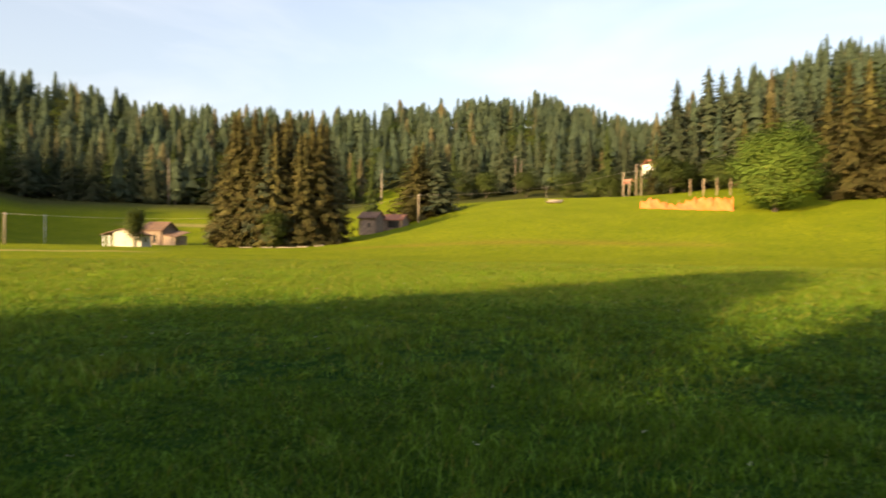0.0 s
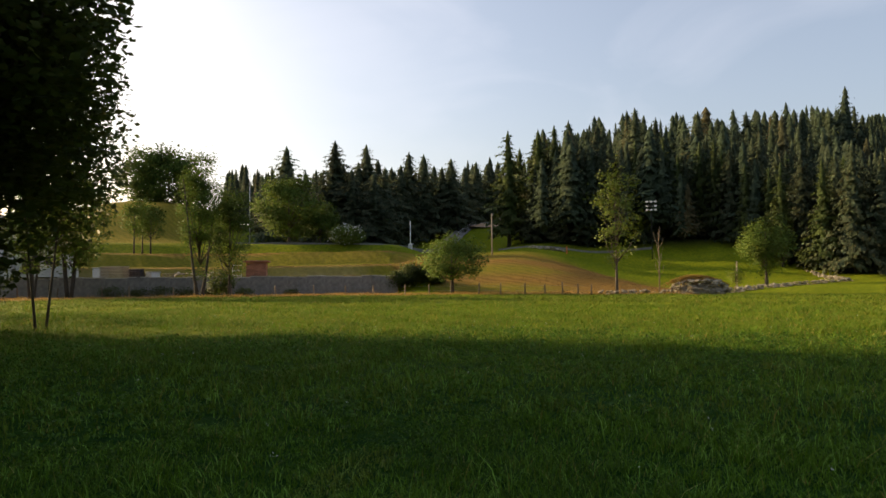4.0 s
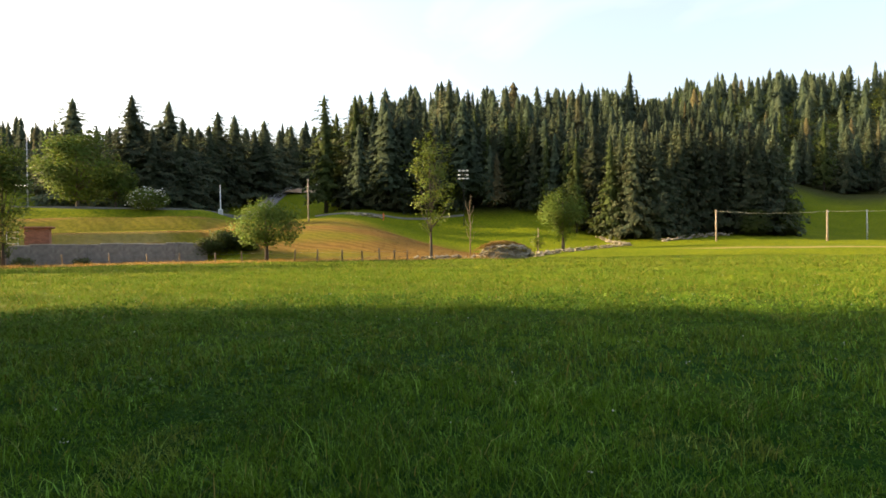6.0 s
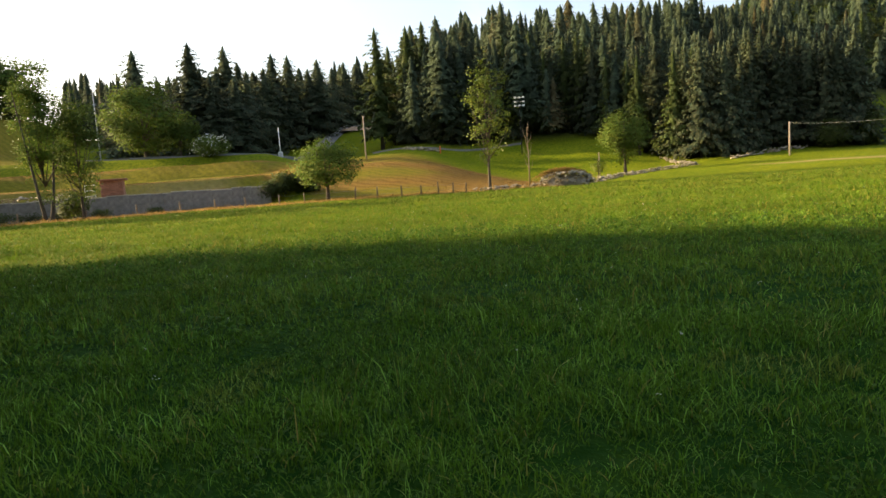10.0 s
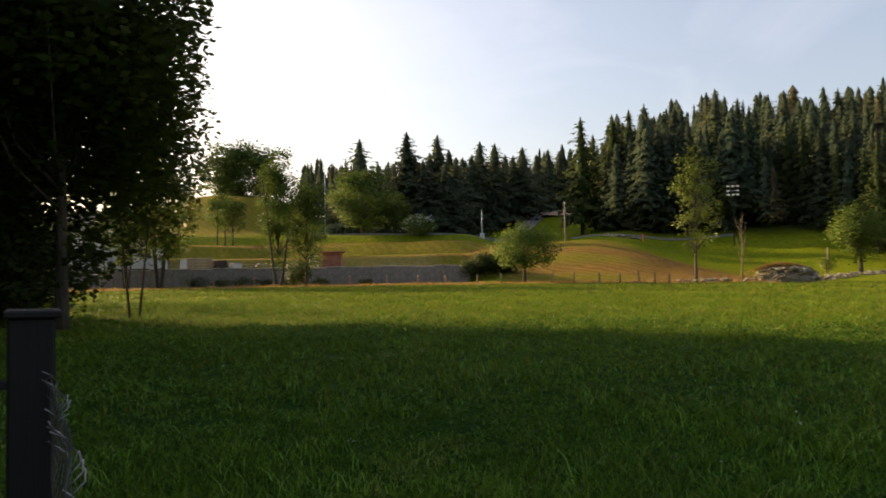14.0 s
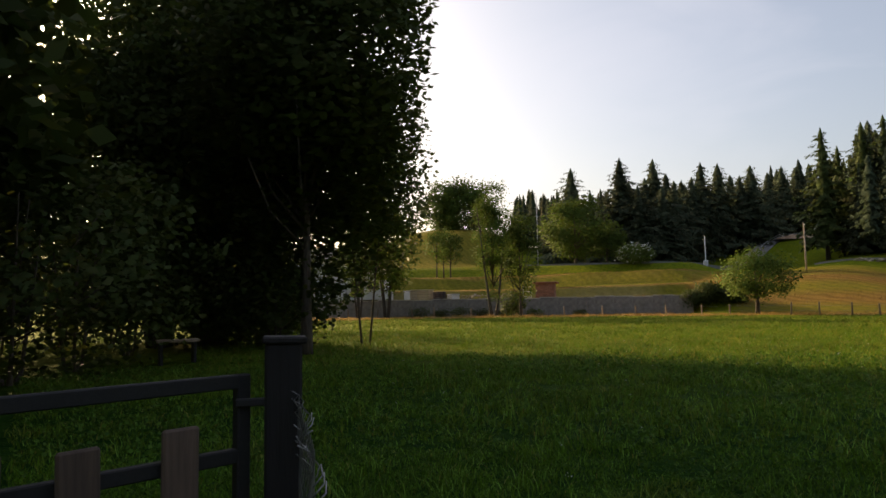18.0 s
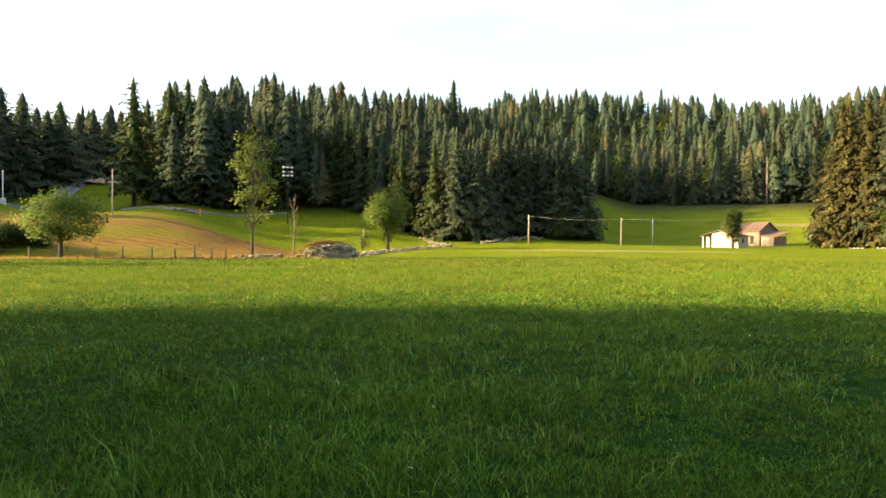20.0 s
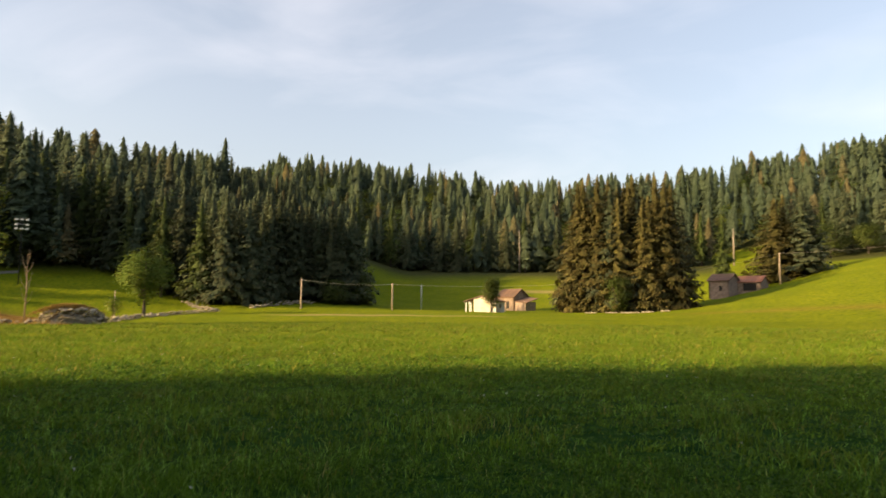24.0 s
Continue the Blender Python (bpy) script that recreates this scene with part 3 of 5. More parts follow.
def spruce_arrays(height, radius, tiers, count, size, seed, low=0.04, power=0.8, ragged=0.25, fill=0.5, rows=0.8):
    """Needle sprays of a conifer, set along whorls of drooping boughs that shorten to a pointed leader."""
    rng = np.random.default_rng(seed)
    arms = tiers * 6
    af = low + (0.97 - low) * (np.arange(arms) + rng.uniform(0, 1, arms)) / arms
    aa = np.arange(arms) * 2.39996 + rng.normal(0, 0.35, arms)
    al = radius * (1 - af) ** power * np.minimum(1.0, 0.65 + 4 * (af - low)) * (1 + ragged * rng.uniform(-0.9, 0.7, arms)) + 0.006 * height
    wgt = al + 0.05 * radius
    k = rng.choice(arms, count, p=wgt / wgt.sum())
    s = 0.10 + 0.90 * rng.uniform(0, 1, count) ** 0.62
    L, a, f = al[k], aa[k], af[k]
    sway = rng.normal(0, 0.10, count)
    rr = L * s
    z = f * height + L * (0.10 * s - 0.42 * s * s + 0.12 * s ** 4) + rng.normal(0, 0.012 * height * (1 - 0.8 * f), count)
    C = np.stack([rr * np.cos(a + sway), rr * np.sin(a + sway), z], -1)
    b = a + np.where(rng.random(count) < 0.5, 1, -1) * rng.uniform(0.1, 1.15, count) * (1.25 - 0.8 * s)
    D = np.stack([np.cos(b), np.sin(b), -0.95 + 1.1 * np.maximum(0, f - 0.6) - 0.3 * (1 - s) + rng.normal(0, 0.45, count)], -1)
    D /= np.linalg.norm(D, axis=1, keepdims=True)
    g = (0.30 + 0.70 * (1 - f) ** 0.8) * (1.15 - 0.45 * s) * rng.uniform(0.6, 1.35, count)
    tip = np.array([[0.02, 0.01, 1.0]])
    C, D = np.vstack([C, [[0, 0, height * 0.94]]]), np.vstack([D, tip])
    LL, W = np.append(size * g, height * 0.06), np.append(size * 0.30 * g + 0.025, height * 0.0035)
    V, F = kites(C, D, LL, W, np.append(rng.uniform(0.05, 0.35, count), 0.0), rng)
    # ragged skirts of boughs, tier over tier, fill the cone
    rings, n = max(5, int(tiers * rows)), 14
    step = (0.965 - low) / rings
    P, Q = [], []
    for i in range(rings):
        f = low + step * i
        R = fill * (radius * (1 - f) ** power * min(1.0, 0.7 + 4 * (f - low)) * rng.uniform(0.86, 1.1) + 0.004 * height)
        o = len(V) + 2 * n * i
        a = np.arange(n) * 2 * np.pi / n + rng.uniform(0, 6.28) + rng.normal(0, 0.12, n)
        long_ = (np.arange(n) % 2) == 0
        ro = R * np.where(long_, rng.uniform(0.75, 1.15, n), rng.uniform(0.55, 0.9, n))
        zo = height * (f + step * np.where(long_, rng.uniform(-0.5, 0.3, n), rng.uniform(-0.1, 0.6, n)))
        zi = min(0.998, f + 1.75 * step) * height
        P.append(np.stack([0.10 * R * np.cos(a), 0.10 * R * np.sin(a), np.full(n, zi)], -1))
        P.append(np.stack([ro * np.cos(a), ro * np.sin(a), zo], -1))
        j = np.arange(n)
        k2 = (j + 1) % n
        Q.append(np.stack([o + j, o + n + j, o + n + k2], -1))
        Q.append(np.stack([o + j, o + n + k2, o + k2], -1))
    return np.vstack([V] + P), np.vstack([F] + Q)


def conifer(name, height, radius, seed, label, mat=M_SPRUCE, category="tree", tiers=13, count=2700, size=0.85, low=0.05, power=0.95, ragged=0.3, group=""):
    base = empty(name, Matrix.Identity(4), label, category, group)
    part("trunk", tube("trunk", [(0, 0, -0.5), (0.03, 0, height * 0.3), (0, 0.03, height * 0.95)], [height * 0.014, height * 0.009, 0.02], M_DARKBARK, 7), base)
    V, F = spruce_arrays(height, radius, tiers, count, size, seed, low, power, ragged)
    rng = np.random.default_rng(seed + 5)
    tone = np.concatenate([np.repeat(rng.beta(1.2, 4, count + 1), 4), np.full(len(V) - 4 * count - 4, 0.12)])
    N, F = outward(V, F, (0, 0, 0), (True, 0.5))
    part("crown", mesh_of("crown", V, F, mat, {"tone": tone}, False, N), base)
    return base


def leaf_arrays(centres, size, rng, flat=0.35):
    """Small bent leaves, each two triangles, at centres."""
    n = len(centres)
    d = rng.normal(size=(n, 3))
    d[:, 2] = d[:, 2] * flat - 0.15
    d /= np.linalg.norm(d, axis=1, keepdims=True)
    s = np.cross(d, rng.normal(size=(n, 3)))
    s /= np.maximum(np.linalg.norm(s, axis=1, keepdims=True), 1e-6)
    L = (size * rng.uniform(0.6, 1.35, n))[:, None]
    V = np.stack([centres, centres + d * L * 0.5 + s * L * 0.33, centres + d * L, centres + d * L * 0.5 - s * L * 0.33], 1).reshape(-1, 3)
    base = np.arange(n)[:, None] * 4
    return V, np.concatenate([base + [[0, 1, 2]], base + [[0, 2, 3]]])


def crown_points(rng, clusters, per, centre, axes, spread, shell=0.45, hollow=0.0):
    """Leaf places in clumps over an uneven ovoid."""
    pts = []
    for k in range(clusters):
        v = rng.normal(size=3)
        v /= np.linalg.norm(v)
        rad = rng.uniform(shell, 1.0) ** 0.7 * (1 + 0.18 * math.sin(3 * v[0] + 2 * v[1]) + 0.1 * math.sin(5 * v[2] + 4 * v[0]))
        c = np.array(centre) + v * rad * np.array(axes)
        m = int(per * rng.uniform(0.5, 1.5))
        s = spread * rng.uniform(0.6, 1.3)
        pts.append(c + rng.normal(size=(m, 3)) * s * np.array([1, 1, 0.65]))
    return pts


def broadleaf(name, height, radius, crown_base, seed, label, mat=M_LEAF, clusters=60, per=60, leaf=0.28, trunk_r=0.18, stems=1, spread=0.7, category="tree", lean=0.0, shell=0.3, group="", limb_count=9):
    rng = np.random.default_rng(seed)
    base = empty(name, Matrix.Identity(4), label, category, group)
    cz = (crown_base + height) / 2
    axes = (radius, radius, (height - crown_base) / 2)
    groups = crown_points(rng, int(clusters * 1.35), int(per * 1.15), (lean, 0, cz), axes, spread, shell)
    for s in range(stems):
        a = 6.283 * s / stems + 0.6
        off = 0.0 if stems == 1 else 0.12 * height * 0.25
        x, y = off * math.cos(a), off * math.sin(a)
        k = 1.0 + (0.9 if stems > 1 else 0.0)
        top = (x * k * 2.2 + lean * 0.8, y * k * 2.2, crown_base + (height - crown_base) * 0.72)
        part("trunk", tube("trunk", [(x * 0.4, y * 0.4, -0.4), (x, y, crown_base * 0.5), (x * 1.5 + lean * 0.3, y * 1.5, crown_base * 1.05), top],
                           [trunk_r * 1.25, trunk_r, trunk_r * 0.75, trunk_r * 0.18], M_BARK, 8), base)
    for g in groups[:limb_count]:
        c = g.mean(axis=0)
        z0 = crown_base * 0.8 + (c[2] - crown_base) * 0.35
        p0 = np.array([lean * 0.3, 0, max(crown_base * 0.6, z0)])
        midp = p0 * 0.45 + c * 0.55 + np.array([0, 0, -0.06 * height * rng.uniform(0, 1)])
        part("limb", tube("limb", [p0, midp, c], [trunk_r * 0.38, trunk_r * 0.22, 0.015], M_BARK, 5), base)
    P = np.concatenate(groups)
    P = P[np.linalg.norm((P - np.array([lean, 0, cz])) / (np.array(axes) * 1.12 + 0.25), axis=1) < 1.0]
    P = P[P[:, 2] > crown_base * 0.55]
    V, F = leaf_arrays(P, leaf, rng)
    tone = np.repeat(rng.beta(1.0, 5, len(P)), 4)
    N, F = outward(V, F, (lean, 0, cz - 0.25 * axes[2]), (False, 0.35))
    part("crown", mesh_of("crown", V, F, mat, {"tone": tone}, False, N), base)
    return base


herb_field("meadow_herbs", 1.2, 7.0, 62, 0.034, 41, "low clover and herb leaves among the grass")
herb_field("meadow_herbs", 7.0, 20.0, 15, 0.06, 42, "low herb leaves in the shaded meadow")
tagged(new("meadow_flowers", flower_field()), "small white flower heads scattered in the meadow", "flowers", kind="stuff")


def put(thing, m):
    thing.matrix_basis = m
    return thing


# ---- woods on the hills, as joined stuff ----
def wood(name, r0, r1, b0, b1, spacing, hmin, hmax, seed, label, leafy_share=0.12, count=200, size=2.2, brown=0.1, gap=None, low=0.25, rows=1.0, wide=1.0):
    rng = np.random.default_rng(seed)
    protos = [spruce_arrays(22.0, rng.uniform(4.2, 6.4) * wide, 12, count, size, seed + k, low, rng.uniform(0.55, 0.92), 0.5, 0.58, rows) for k in range(9)]
    protos = [(v / 22.0, *outward(v, f, (0, 0, 0), (True, 0.6))) for v, f in protos]
    area = 0.5 * (r1 ** 2 - r0 ** 2) * radians(b1 - b0)
    n = int(area / spacing ** 2)
    r, b = np.sqrt(rng.uniform(r0 ** 2, r1 ** 2, n)), rng.uniform(b0, b1, n)
    if gap is not None:
        ok = gap(r, b)
        r, b = r[ok], b[ok]
    VS, FS, TS, NS, LV, LF, LT, LN = [], [], [], [], [], [], [], []
    vo = lo = 0
    for k in range(len(r)):
        p = spot(b[k], r[k], -0.3)
        h = hmin + (hmax - hmin) * np.clip(rng.beta(2.2, 2.6) + 0.22 * math.sin(b[k] * 1.9 + r[k] * 0.07) * math.sin(r[k] * 0.11 + b[k] * 0.8), 0, 1.12)
        tn = rng.uniform(0.4, 0.9) if rng.random() < brown else rng.uniform(0, 0.12)
        if rng.random() < leafy_share + 0.25 * max(0, math.sin(b[k] * 0.6 + r[k] * 0.05) - 0.6):
            h *= rng.uniform(0.5, 0.75)
            c = np.concatenate(crown_points(rng, 16, 17, (0, 0, h * 0.56), (h * 0.30, h * 0.30, h * 0.44), h * 0.075, 0.5))
            V, F = leaf_arrays(c, h * 0.048, rng)
            N, F = outward(V, F, (0, 0, h * 0.4), (False, 0.45))
            LN.append(N)
            LV.append(V + np.array(p)), LF.append(F + lo), LT.append(np.full(len(V), rng.uniform(0, 0.5)))
            lo += len(V)
            continue
        V, N, F = protos[rng.integers(len(protos))]
        a = rng.uniform(0, 6.28)
        ca, sa2 = math.cos(a), math.sin(a)
        wd = rng.uniform(0.85, 1.25)
        Q = np.stack([(V[:, 0] * ca - V[:, 1] * sa2) * h * wd, (V[:, 0] * sa2 + V[:, 1] * ca) * h * wd, V[:, 2] * h], -1) + np.array(p)
        NS.append(np.stack([N[:, 0] * ca - N[:, 1] * sa2, N[:, 0] * sa2 + N[:, 1] * ca, N[:, 2]], -1))
        VS.append(Q), FS.append(F + vo), TS.append(np.full(len(V), tn))
        vo += len(V)
    tagged(new(name, mesh_of(name, np.concatenate(VS), np.concatenate(FS), M_SPRUCE, {"tone": np.concatenate(TS)}, False, np.concatenate(NS))), label, "forest", kind="stuff")
    if LV:
        tagged(new(name + "_broadleaf", mesh_of(name, np.concatenate(LV), np.concatenate(LF), M_LEAF, {"tone": np.concatenate(LT)}, False, np.concatenate(LN))),
               "lighter broadleaved trees scattered in the spruce wood", "forest", kind="stuff")


wood("hill_forest", 132, 262, 47.5, 71, 4.7, 13, 26.0, 31, "dark dense spruce forest on the near hillside", 0.10, 330, 1.25, 0.06, None, 0.25, 1.0)
wood("hill_forest", 118, 250, 36.5, 48, 4.4, 14, 19.5, 32, "dark dense spruce forest at the meadow's edge", 0.10, 330, 1.25, 0.08,
     lambda r, b: r > 118 + 14 * (47 - b) * 0.45, 0.25, 1.0)
wood("far_forest", 262, 440, -40, 49, 6.8, 15, 23.5, 33, "hazy mixed forest on the far hills", 0.40, 120, 2.0, 0.09, lambda r, b: (r > 294) | (b < 2.2) | (b > 6.2), 0.14, 0.5, 1.25)
wood("right_forest", 186, 275, -40, -15, 4.7, 18, 29, 34, "mixed spruce forest over the hilltop meadow", 0.42, 300, 1.4, 0.2, lambda r, b: (r > 262) | (b < -18.8), 0.06, 1.0)
wood("valley_forest", 215, 330, 68, 98, 6.4, 17, 25, 35, "spruce wood closing the valley", 0.10, 160, 1.7, 0.05, None, 0.2, 0.7)
wood("back_forest", 150, 300, 150, 318, 19, 18, 26, 36, "woods on the slopes behind", 0.2, 45, 4.0, 0.1)


# ---- single trees ----
SPRUCES = [conifer("spruce_tree", 22.0, rad, 100 + k, "dark green spruce at the forest's edge", M_SPRUCE, tiers=24, count=3600, size=0.92, power=0.85, ragged=0.42, group="forest edge spruces")
           for k, rad in enumerate((6.0, 5.2, 6.4, 5.6))]
TALLS = [conifer("spruce_tree", 22.0, rad, 160 + k, "tall spruce standing over the fields", M_SPRUCE, tiers=22, count=4600, size=0.95, power=0.76, ragged=0.5, group="field spruces")
         for k, rad in enumerate((8.6, 7.4, 8.0))]
LARCHES = [conifer("larch_tree", 22.0, 3.8, 120 + k, "airy light green larch at the forest's edge", M_LARCH, tiers=16, count=3200, size=0.8, low=0.12, power=0.7, ragged=0.6, group="forest edge larches")
           for k in range(2)]
BROWNS = [conifer("spruce_tree", 22.0, rad, 140 + k, "browned sunlit spruce in the dense meadow grove", M_BROWNSPRUCE, tiers=26, count=5000, size=0.72, low=0.02, power=0.78, ragged=0.35, group="meadow grove spruces")
          for k, rad in enumerate((5.3, 4.7, 5.0))]
used = set()


def plant(protos, b, r, h, seed=0, label="", wide=1.0):
    """One more tree of a kind, h metres tall; the first ones are the built trees themselves."""
    rng = random.Random(seed * 7919 + int(b * 131) + int(r))
    ob = protos[rng.randrange(len(protos))]
    k = h / 22.0
    m = stand(b, r, rng.uniform(0, 360), -0.2) @ Matrix.Diagonal((k * wide * rng.uniform(0.9, 1.12), k * wide * rng.uniform(0.9, 1.12), k, 1))
    if ob.name in used:
        ob = copy_thing(ob, m)
    else:
        used.add(ob.name)
    ob.matrix_basis = m
    if label:
        ob["label"] = label
    return ob


# the grove of browned spruces in the meadow
grove = random.Random(5)
for i in range(12):
    plant(SPRUCES if i in (4, 7) else BROWNS, 17.3 - i * 0.66 + grove.uniform(-0.3, 0.3), 115.5 + grove.uniform(-2, 3), grove.uniform(18.5, 24.5), i)
for i in range(11):
    plant(BROWNS, 17.2 - i * 0.71 + grove.uniform(-0.3, 0.3), 121 + grove.uniform(-2, 3), grove.uniform(21, 26.5), i + 20)
for i in range(6):
    plant(SPRUCES, 16.6 - i * 1.2 + grove.uniform(-0.4, 0.4), 127 + grove.uniform(-2, 3), grove.uniform(22, 26), i + 40, "green spruce inside the meadow grove")
plant(BROWNS, 2.1, 163, reach(2.1, 163, 8.8), 60, "browned spruce standing beside the barn", 1.6)
plant(BROWNS, 1.5, 166, reach(1.5, 166, 9.1), 61, "browned spruce standing beside the barn", 1.25)
plant(SPRUCES, 0.2, 165, reach(0.2, 165, 9.2), 62, "dark spruce standing beside the barn", 1.5)
plant(SPRUCES, -0.3, 169, reach(-0.3, 169, 7.6), 63, "dark spruce standing beside the barn")
plant(LARCHES, 5.9, 172, reach(5.9, 172, 7.7), 64, "single lighter conifer behind the barn")

# tall trees over the fields
for b, r, top in ((93.0, 152, 10.6), (88.9, 150, 11.2), (86.2, 158, 10.9), (85.2, 168, 9.6), (84.0, 175, 9.0), (82.5, 172, 10.3), (81.2, 176, 10.1), (80.3, 186, 9.1), (78.8, 180, 9.7), (77.6, 196, 9.0),
                  (76.6, 200, 9.4), (90.0, 158, 8.4), (87.5, 146, 8.8), (85.6, 150, 8.5), (84.6, 160, 9.0), (91.4, 168, 7.9), (94.6, 172, 7.4), (75.6, 204, 9.2), (79.6, 178, 9.0), (83.2, 166, 9.2), (88.2, 152, 9.2), (86.9, 156, 9.4)):
    plant(TALLS, b, r, reach(b, r, top + 0.8), 70, "", 1.25)
for b, r, top in ((73.8, 143, 12.3), (72.8, 150, 10.8), (71.2, 146, 12.3), (69.8, 150, 12.6), (82.9, 168, 9.0)):
    plant(LARCHES, b, r, reach(b, r, top + 0.5), 71, "", 1.3)
for b, r, top in ((71.1, 150, 12.2), (68.2, 152, 12.4), (66.2, 154, 13.0), (63.05, 156, 14.1), (61.4, 158, 13.2), (58.1, 160, 13.4), (56.3, 160, 12.6), (54.5, 160, 13.0)):
    plant(TALLS, b, r, reach(b, r, top), 72, "tall spruce rising above the dark forest", 0.95)
edge = random.Random(8)
for i in range(46):
    b = 71.5 - i * 0.56
    r = 142 - 14 * float(smooth(60, 47, b)) + edge.uniform(-4, 9)
    plant(LARCHES if edge.random() < 0.2 else SPRUCES, b, r, edge.uniform(15.5, 22), 80 + i)
for i in range(34):
    b = 48.5 - i * 0.36
    r = 119 + 1.2 * (48.5 - b) + edge.uniform(-3, 7)
    plant(SPRUCES, b, r, edge.uniform(15, 21), 140 + i)
for b, r, h in ((52.2, 124, 18), (49.4, 120, 18.5)):
    plant(LARCHES, b, r, h, 190, "lighter green conifer in front of the dark forest")
for i in range(40):
    b = 36.5 - i * 1.45
    if b > -17 and not 1.8 < b < 6.6:
        plant(SPRUCES if edge.random() < 0.8 else LARCHES, b, 262 + edge.uniform(-6, 10), edge.uniform(19, 26), 200 + i, "spruce at the far forest's edge")
for b, r, h in ((-19.8, 186, 31), (-22.2, 190, 33), (-23.2, 192, 31), (-24.4, 190, 31), (-25.6, 192, 29), (-28.0, 186, 25), (-29.4, 180, 24), (-21.2, 182, 18)):
    plant(SPRUCES, b, r, h, 230)
for b, r, h in ((-31.9, 150, 27.5), (-33.2, 158, 28), (-34.6, 152, 26), (-30.6, 166, 25), (-36.2, 158, 27), (-26.6, 182, 22)):
    plant(BROWNS, b, r, h, 231, "large brown-green spruce above the hill meadow")
for b, r, h in ((-18.2, 196, 16), (-24.9, 178, 17), (-27.2, 176, 18)):
    plant(BROWNS, b, r, h, 232, "browned spruce at the hill forest's edge")

# dead, barkless trunks in the far forest
for b, r, h in ((22.4, 262, 17), (21.9, 264, 15), (5.1, 250, 13), (-6.5, 262, 15), (-7.0, 264, 13)):
    snag = empty("dead_tree", stand(b, r), "bare grey dead trunk at the forest's edge", "tree", "dead trunks")
    part("trunk", tube("trunk", [(0, 0, -0.3), (0.1, 0, h * 0.5), (0.05, 0.1, h)], [0.34, 0.27, 0.12], M_DEADWOOD, 7), snag)
    for k in range(4):
        a, z = k * 1.9, h * (0.5 + 0.12 * k)
        part("branch", tube("branch", [(0, 0, z), (math.cos(a) * 1.1, math.sin(a) * 1.1, z + 0.2)], [0.1, 0.03], M_DEADWOOD, 5), snag)

put(broadleaf("ash_tree", 14.2, 2.2, 2.4, 301, "slender young tree with thin yellowish-green crown", M_LEAFPALE, 52, 40, 0.24, 0.14, 1, 0.42, shell=0.25, limb_count=22), stand(64.8, 68.0))
put(broadleaf("apple_tree", 6.4, 3.3, 1.4, 302, "spreading fruit tree at the fence, lit green crown", M_LEAF, 64, 92, 0.22, 0.2, 1, 0.62), stand(78.8, 69.5, 40))
put(broadleaf("round_tree", 9.4, 3.2, 1.6, 303, "dense round tree beside the dry stone wall", M_LEAF, 70, 80, 0.26, 0.22, 1, 0.6), stand(53.4, 95.0))
put(broadleaf("shrub", 3.0, 0.9, 0.3, 304, "thin green shrub by the round tree", M_LEAFPALE, 16, 30, 0.2, 0.06, 1, 0.3, "shrub"), stand(55.6, 94.0))
put(broadleaf("young_tree", 15.0, 2.0, 2.2, 305, "tall narrow tree in front of the concrete wall", M_LEAF, 90, 90, 0.19, 0.16, 2, 0.5, shell=0.2, limb_count=16), stand(99.9, 68.5))
put(broadleaf("young_tree", 12.2, 2.0, 1.8, 306, "narrow tree in front of the concrete wall", M_LEAF, 72, 90, 0.19, 0.15, 1, 0.5, shell=0.2, limb_count=16), stand(97.6, 70.0))
put(broadleaf("young_tree", 2.8, 1.2, 0.2, 307, "low bushy tree between the narrow trees", M_DARKLEAF, 22, 46, 0.24, 0.08, 1, 0.45), stand(98.3, 72.5))
put(broadleaf("multistem_tree", 14.0, 3.4, 3.0, 308, "many-stemmed tree in front of the white house", M_LEAF, 110, 70, 0.28, 0.13, 4, 0.7, shell=0.3), stand(109.2, 74.0))
put(broadleaf("multistem_tree", 11.0, 2.4, 2.6, 309, "slim many-stemmed tree in front of the white house", M_LEAF, 60, 64, 0.26, 0.11, 3, 0.6), stand(111.6, 73.0))
for b, r, h, sd in ((104.8, 108, 8.5, 310), (103.6, 110, 8.0, 311), (104.2, 113, 9.0, 312)):
    put(broadleaf("small_tree", h, 2.0, 2.4, sd, "small round tree on the slope behind the yard", M_LEAF, 36, 44, 0.26, 0.12, 1, 0.5), stand(b, r))
put(broadleaf("hilltop_tree", reach(103.0, 178, 10.9), 10.2, -2.5, 313, "big dark round tree on the grassy knoll", M_LEAF, 210, 64, 0.6, 0.4, 1, 1.1), stand(103.0, 178))
put(broadleaf("knoll_bush", 5.5, 3.4, 0.4, 314, "bush beside the big knoll tree", M_DARKLEAF, 40, 40, 0.4, 0.12, 1, 0.8, "bush"), stand(100.9, 170))
put(broadleaf("lime_tree", 13.0, 6.0, 1.2, 315, "broad round tree in front of the spruces", M_LEAF, 110, 66, 0.42, 0.3, 1, 0.95), stand(92.8, 126))
put(broadleaf("small_tree", 8.5, 3.4, 1.4, 316, "round tree in front of the spruces", M_LEAF, 60, 60, 0.36, 0.2, 1, 0.8), stand(90.2, 130))
pale = put(broadleaf("pale_bush", 3.6, 3.1, 0.2, 317, "pale flowering bush beside the road", M_LEAFPALE, 60, 50, 0.3, 0.08, 3, 0.55, "bush"), stand(88.0, 122))
blo = np.random.default_rng(77)
part("blossom", mesh_of("blossom", *leaf_arrays(np.concatenate(crown_points(blo, 60, 9, (0, 0, 2.0), (3.0, 3.0, 1.8), 0.35, 0.85)), 0.26, blo), M_FLOWER), pale, "creamy white blossom")
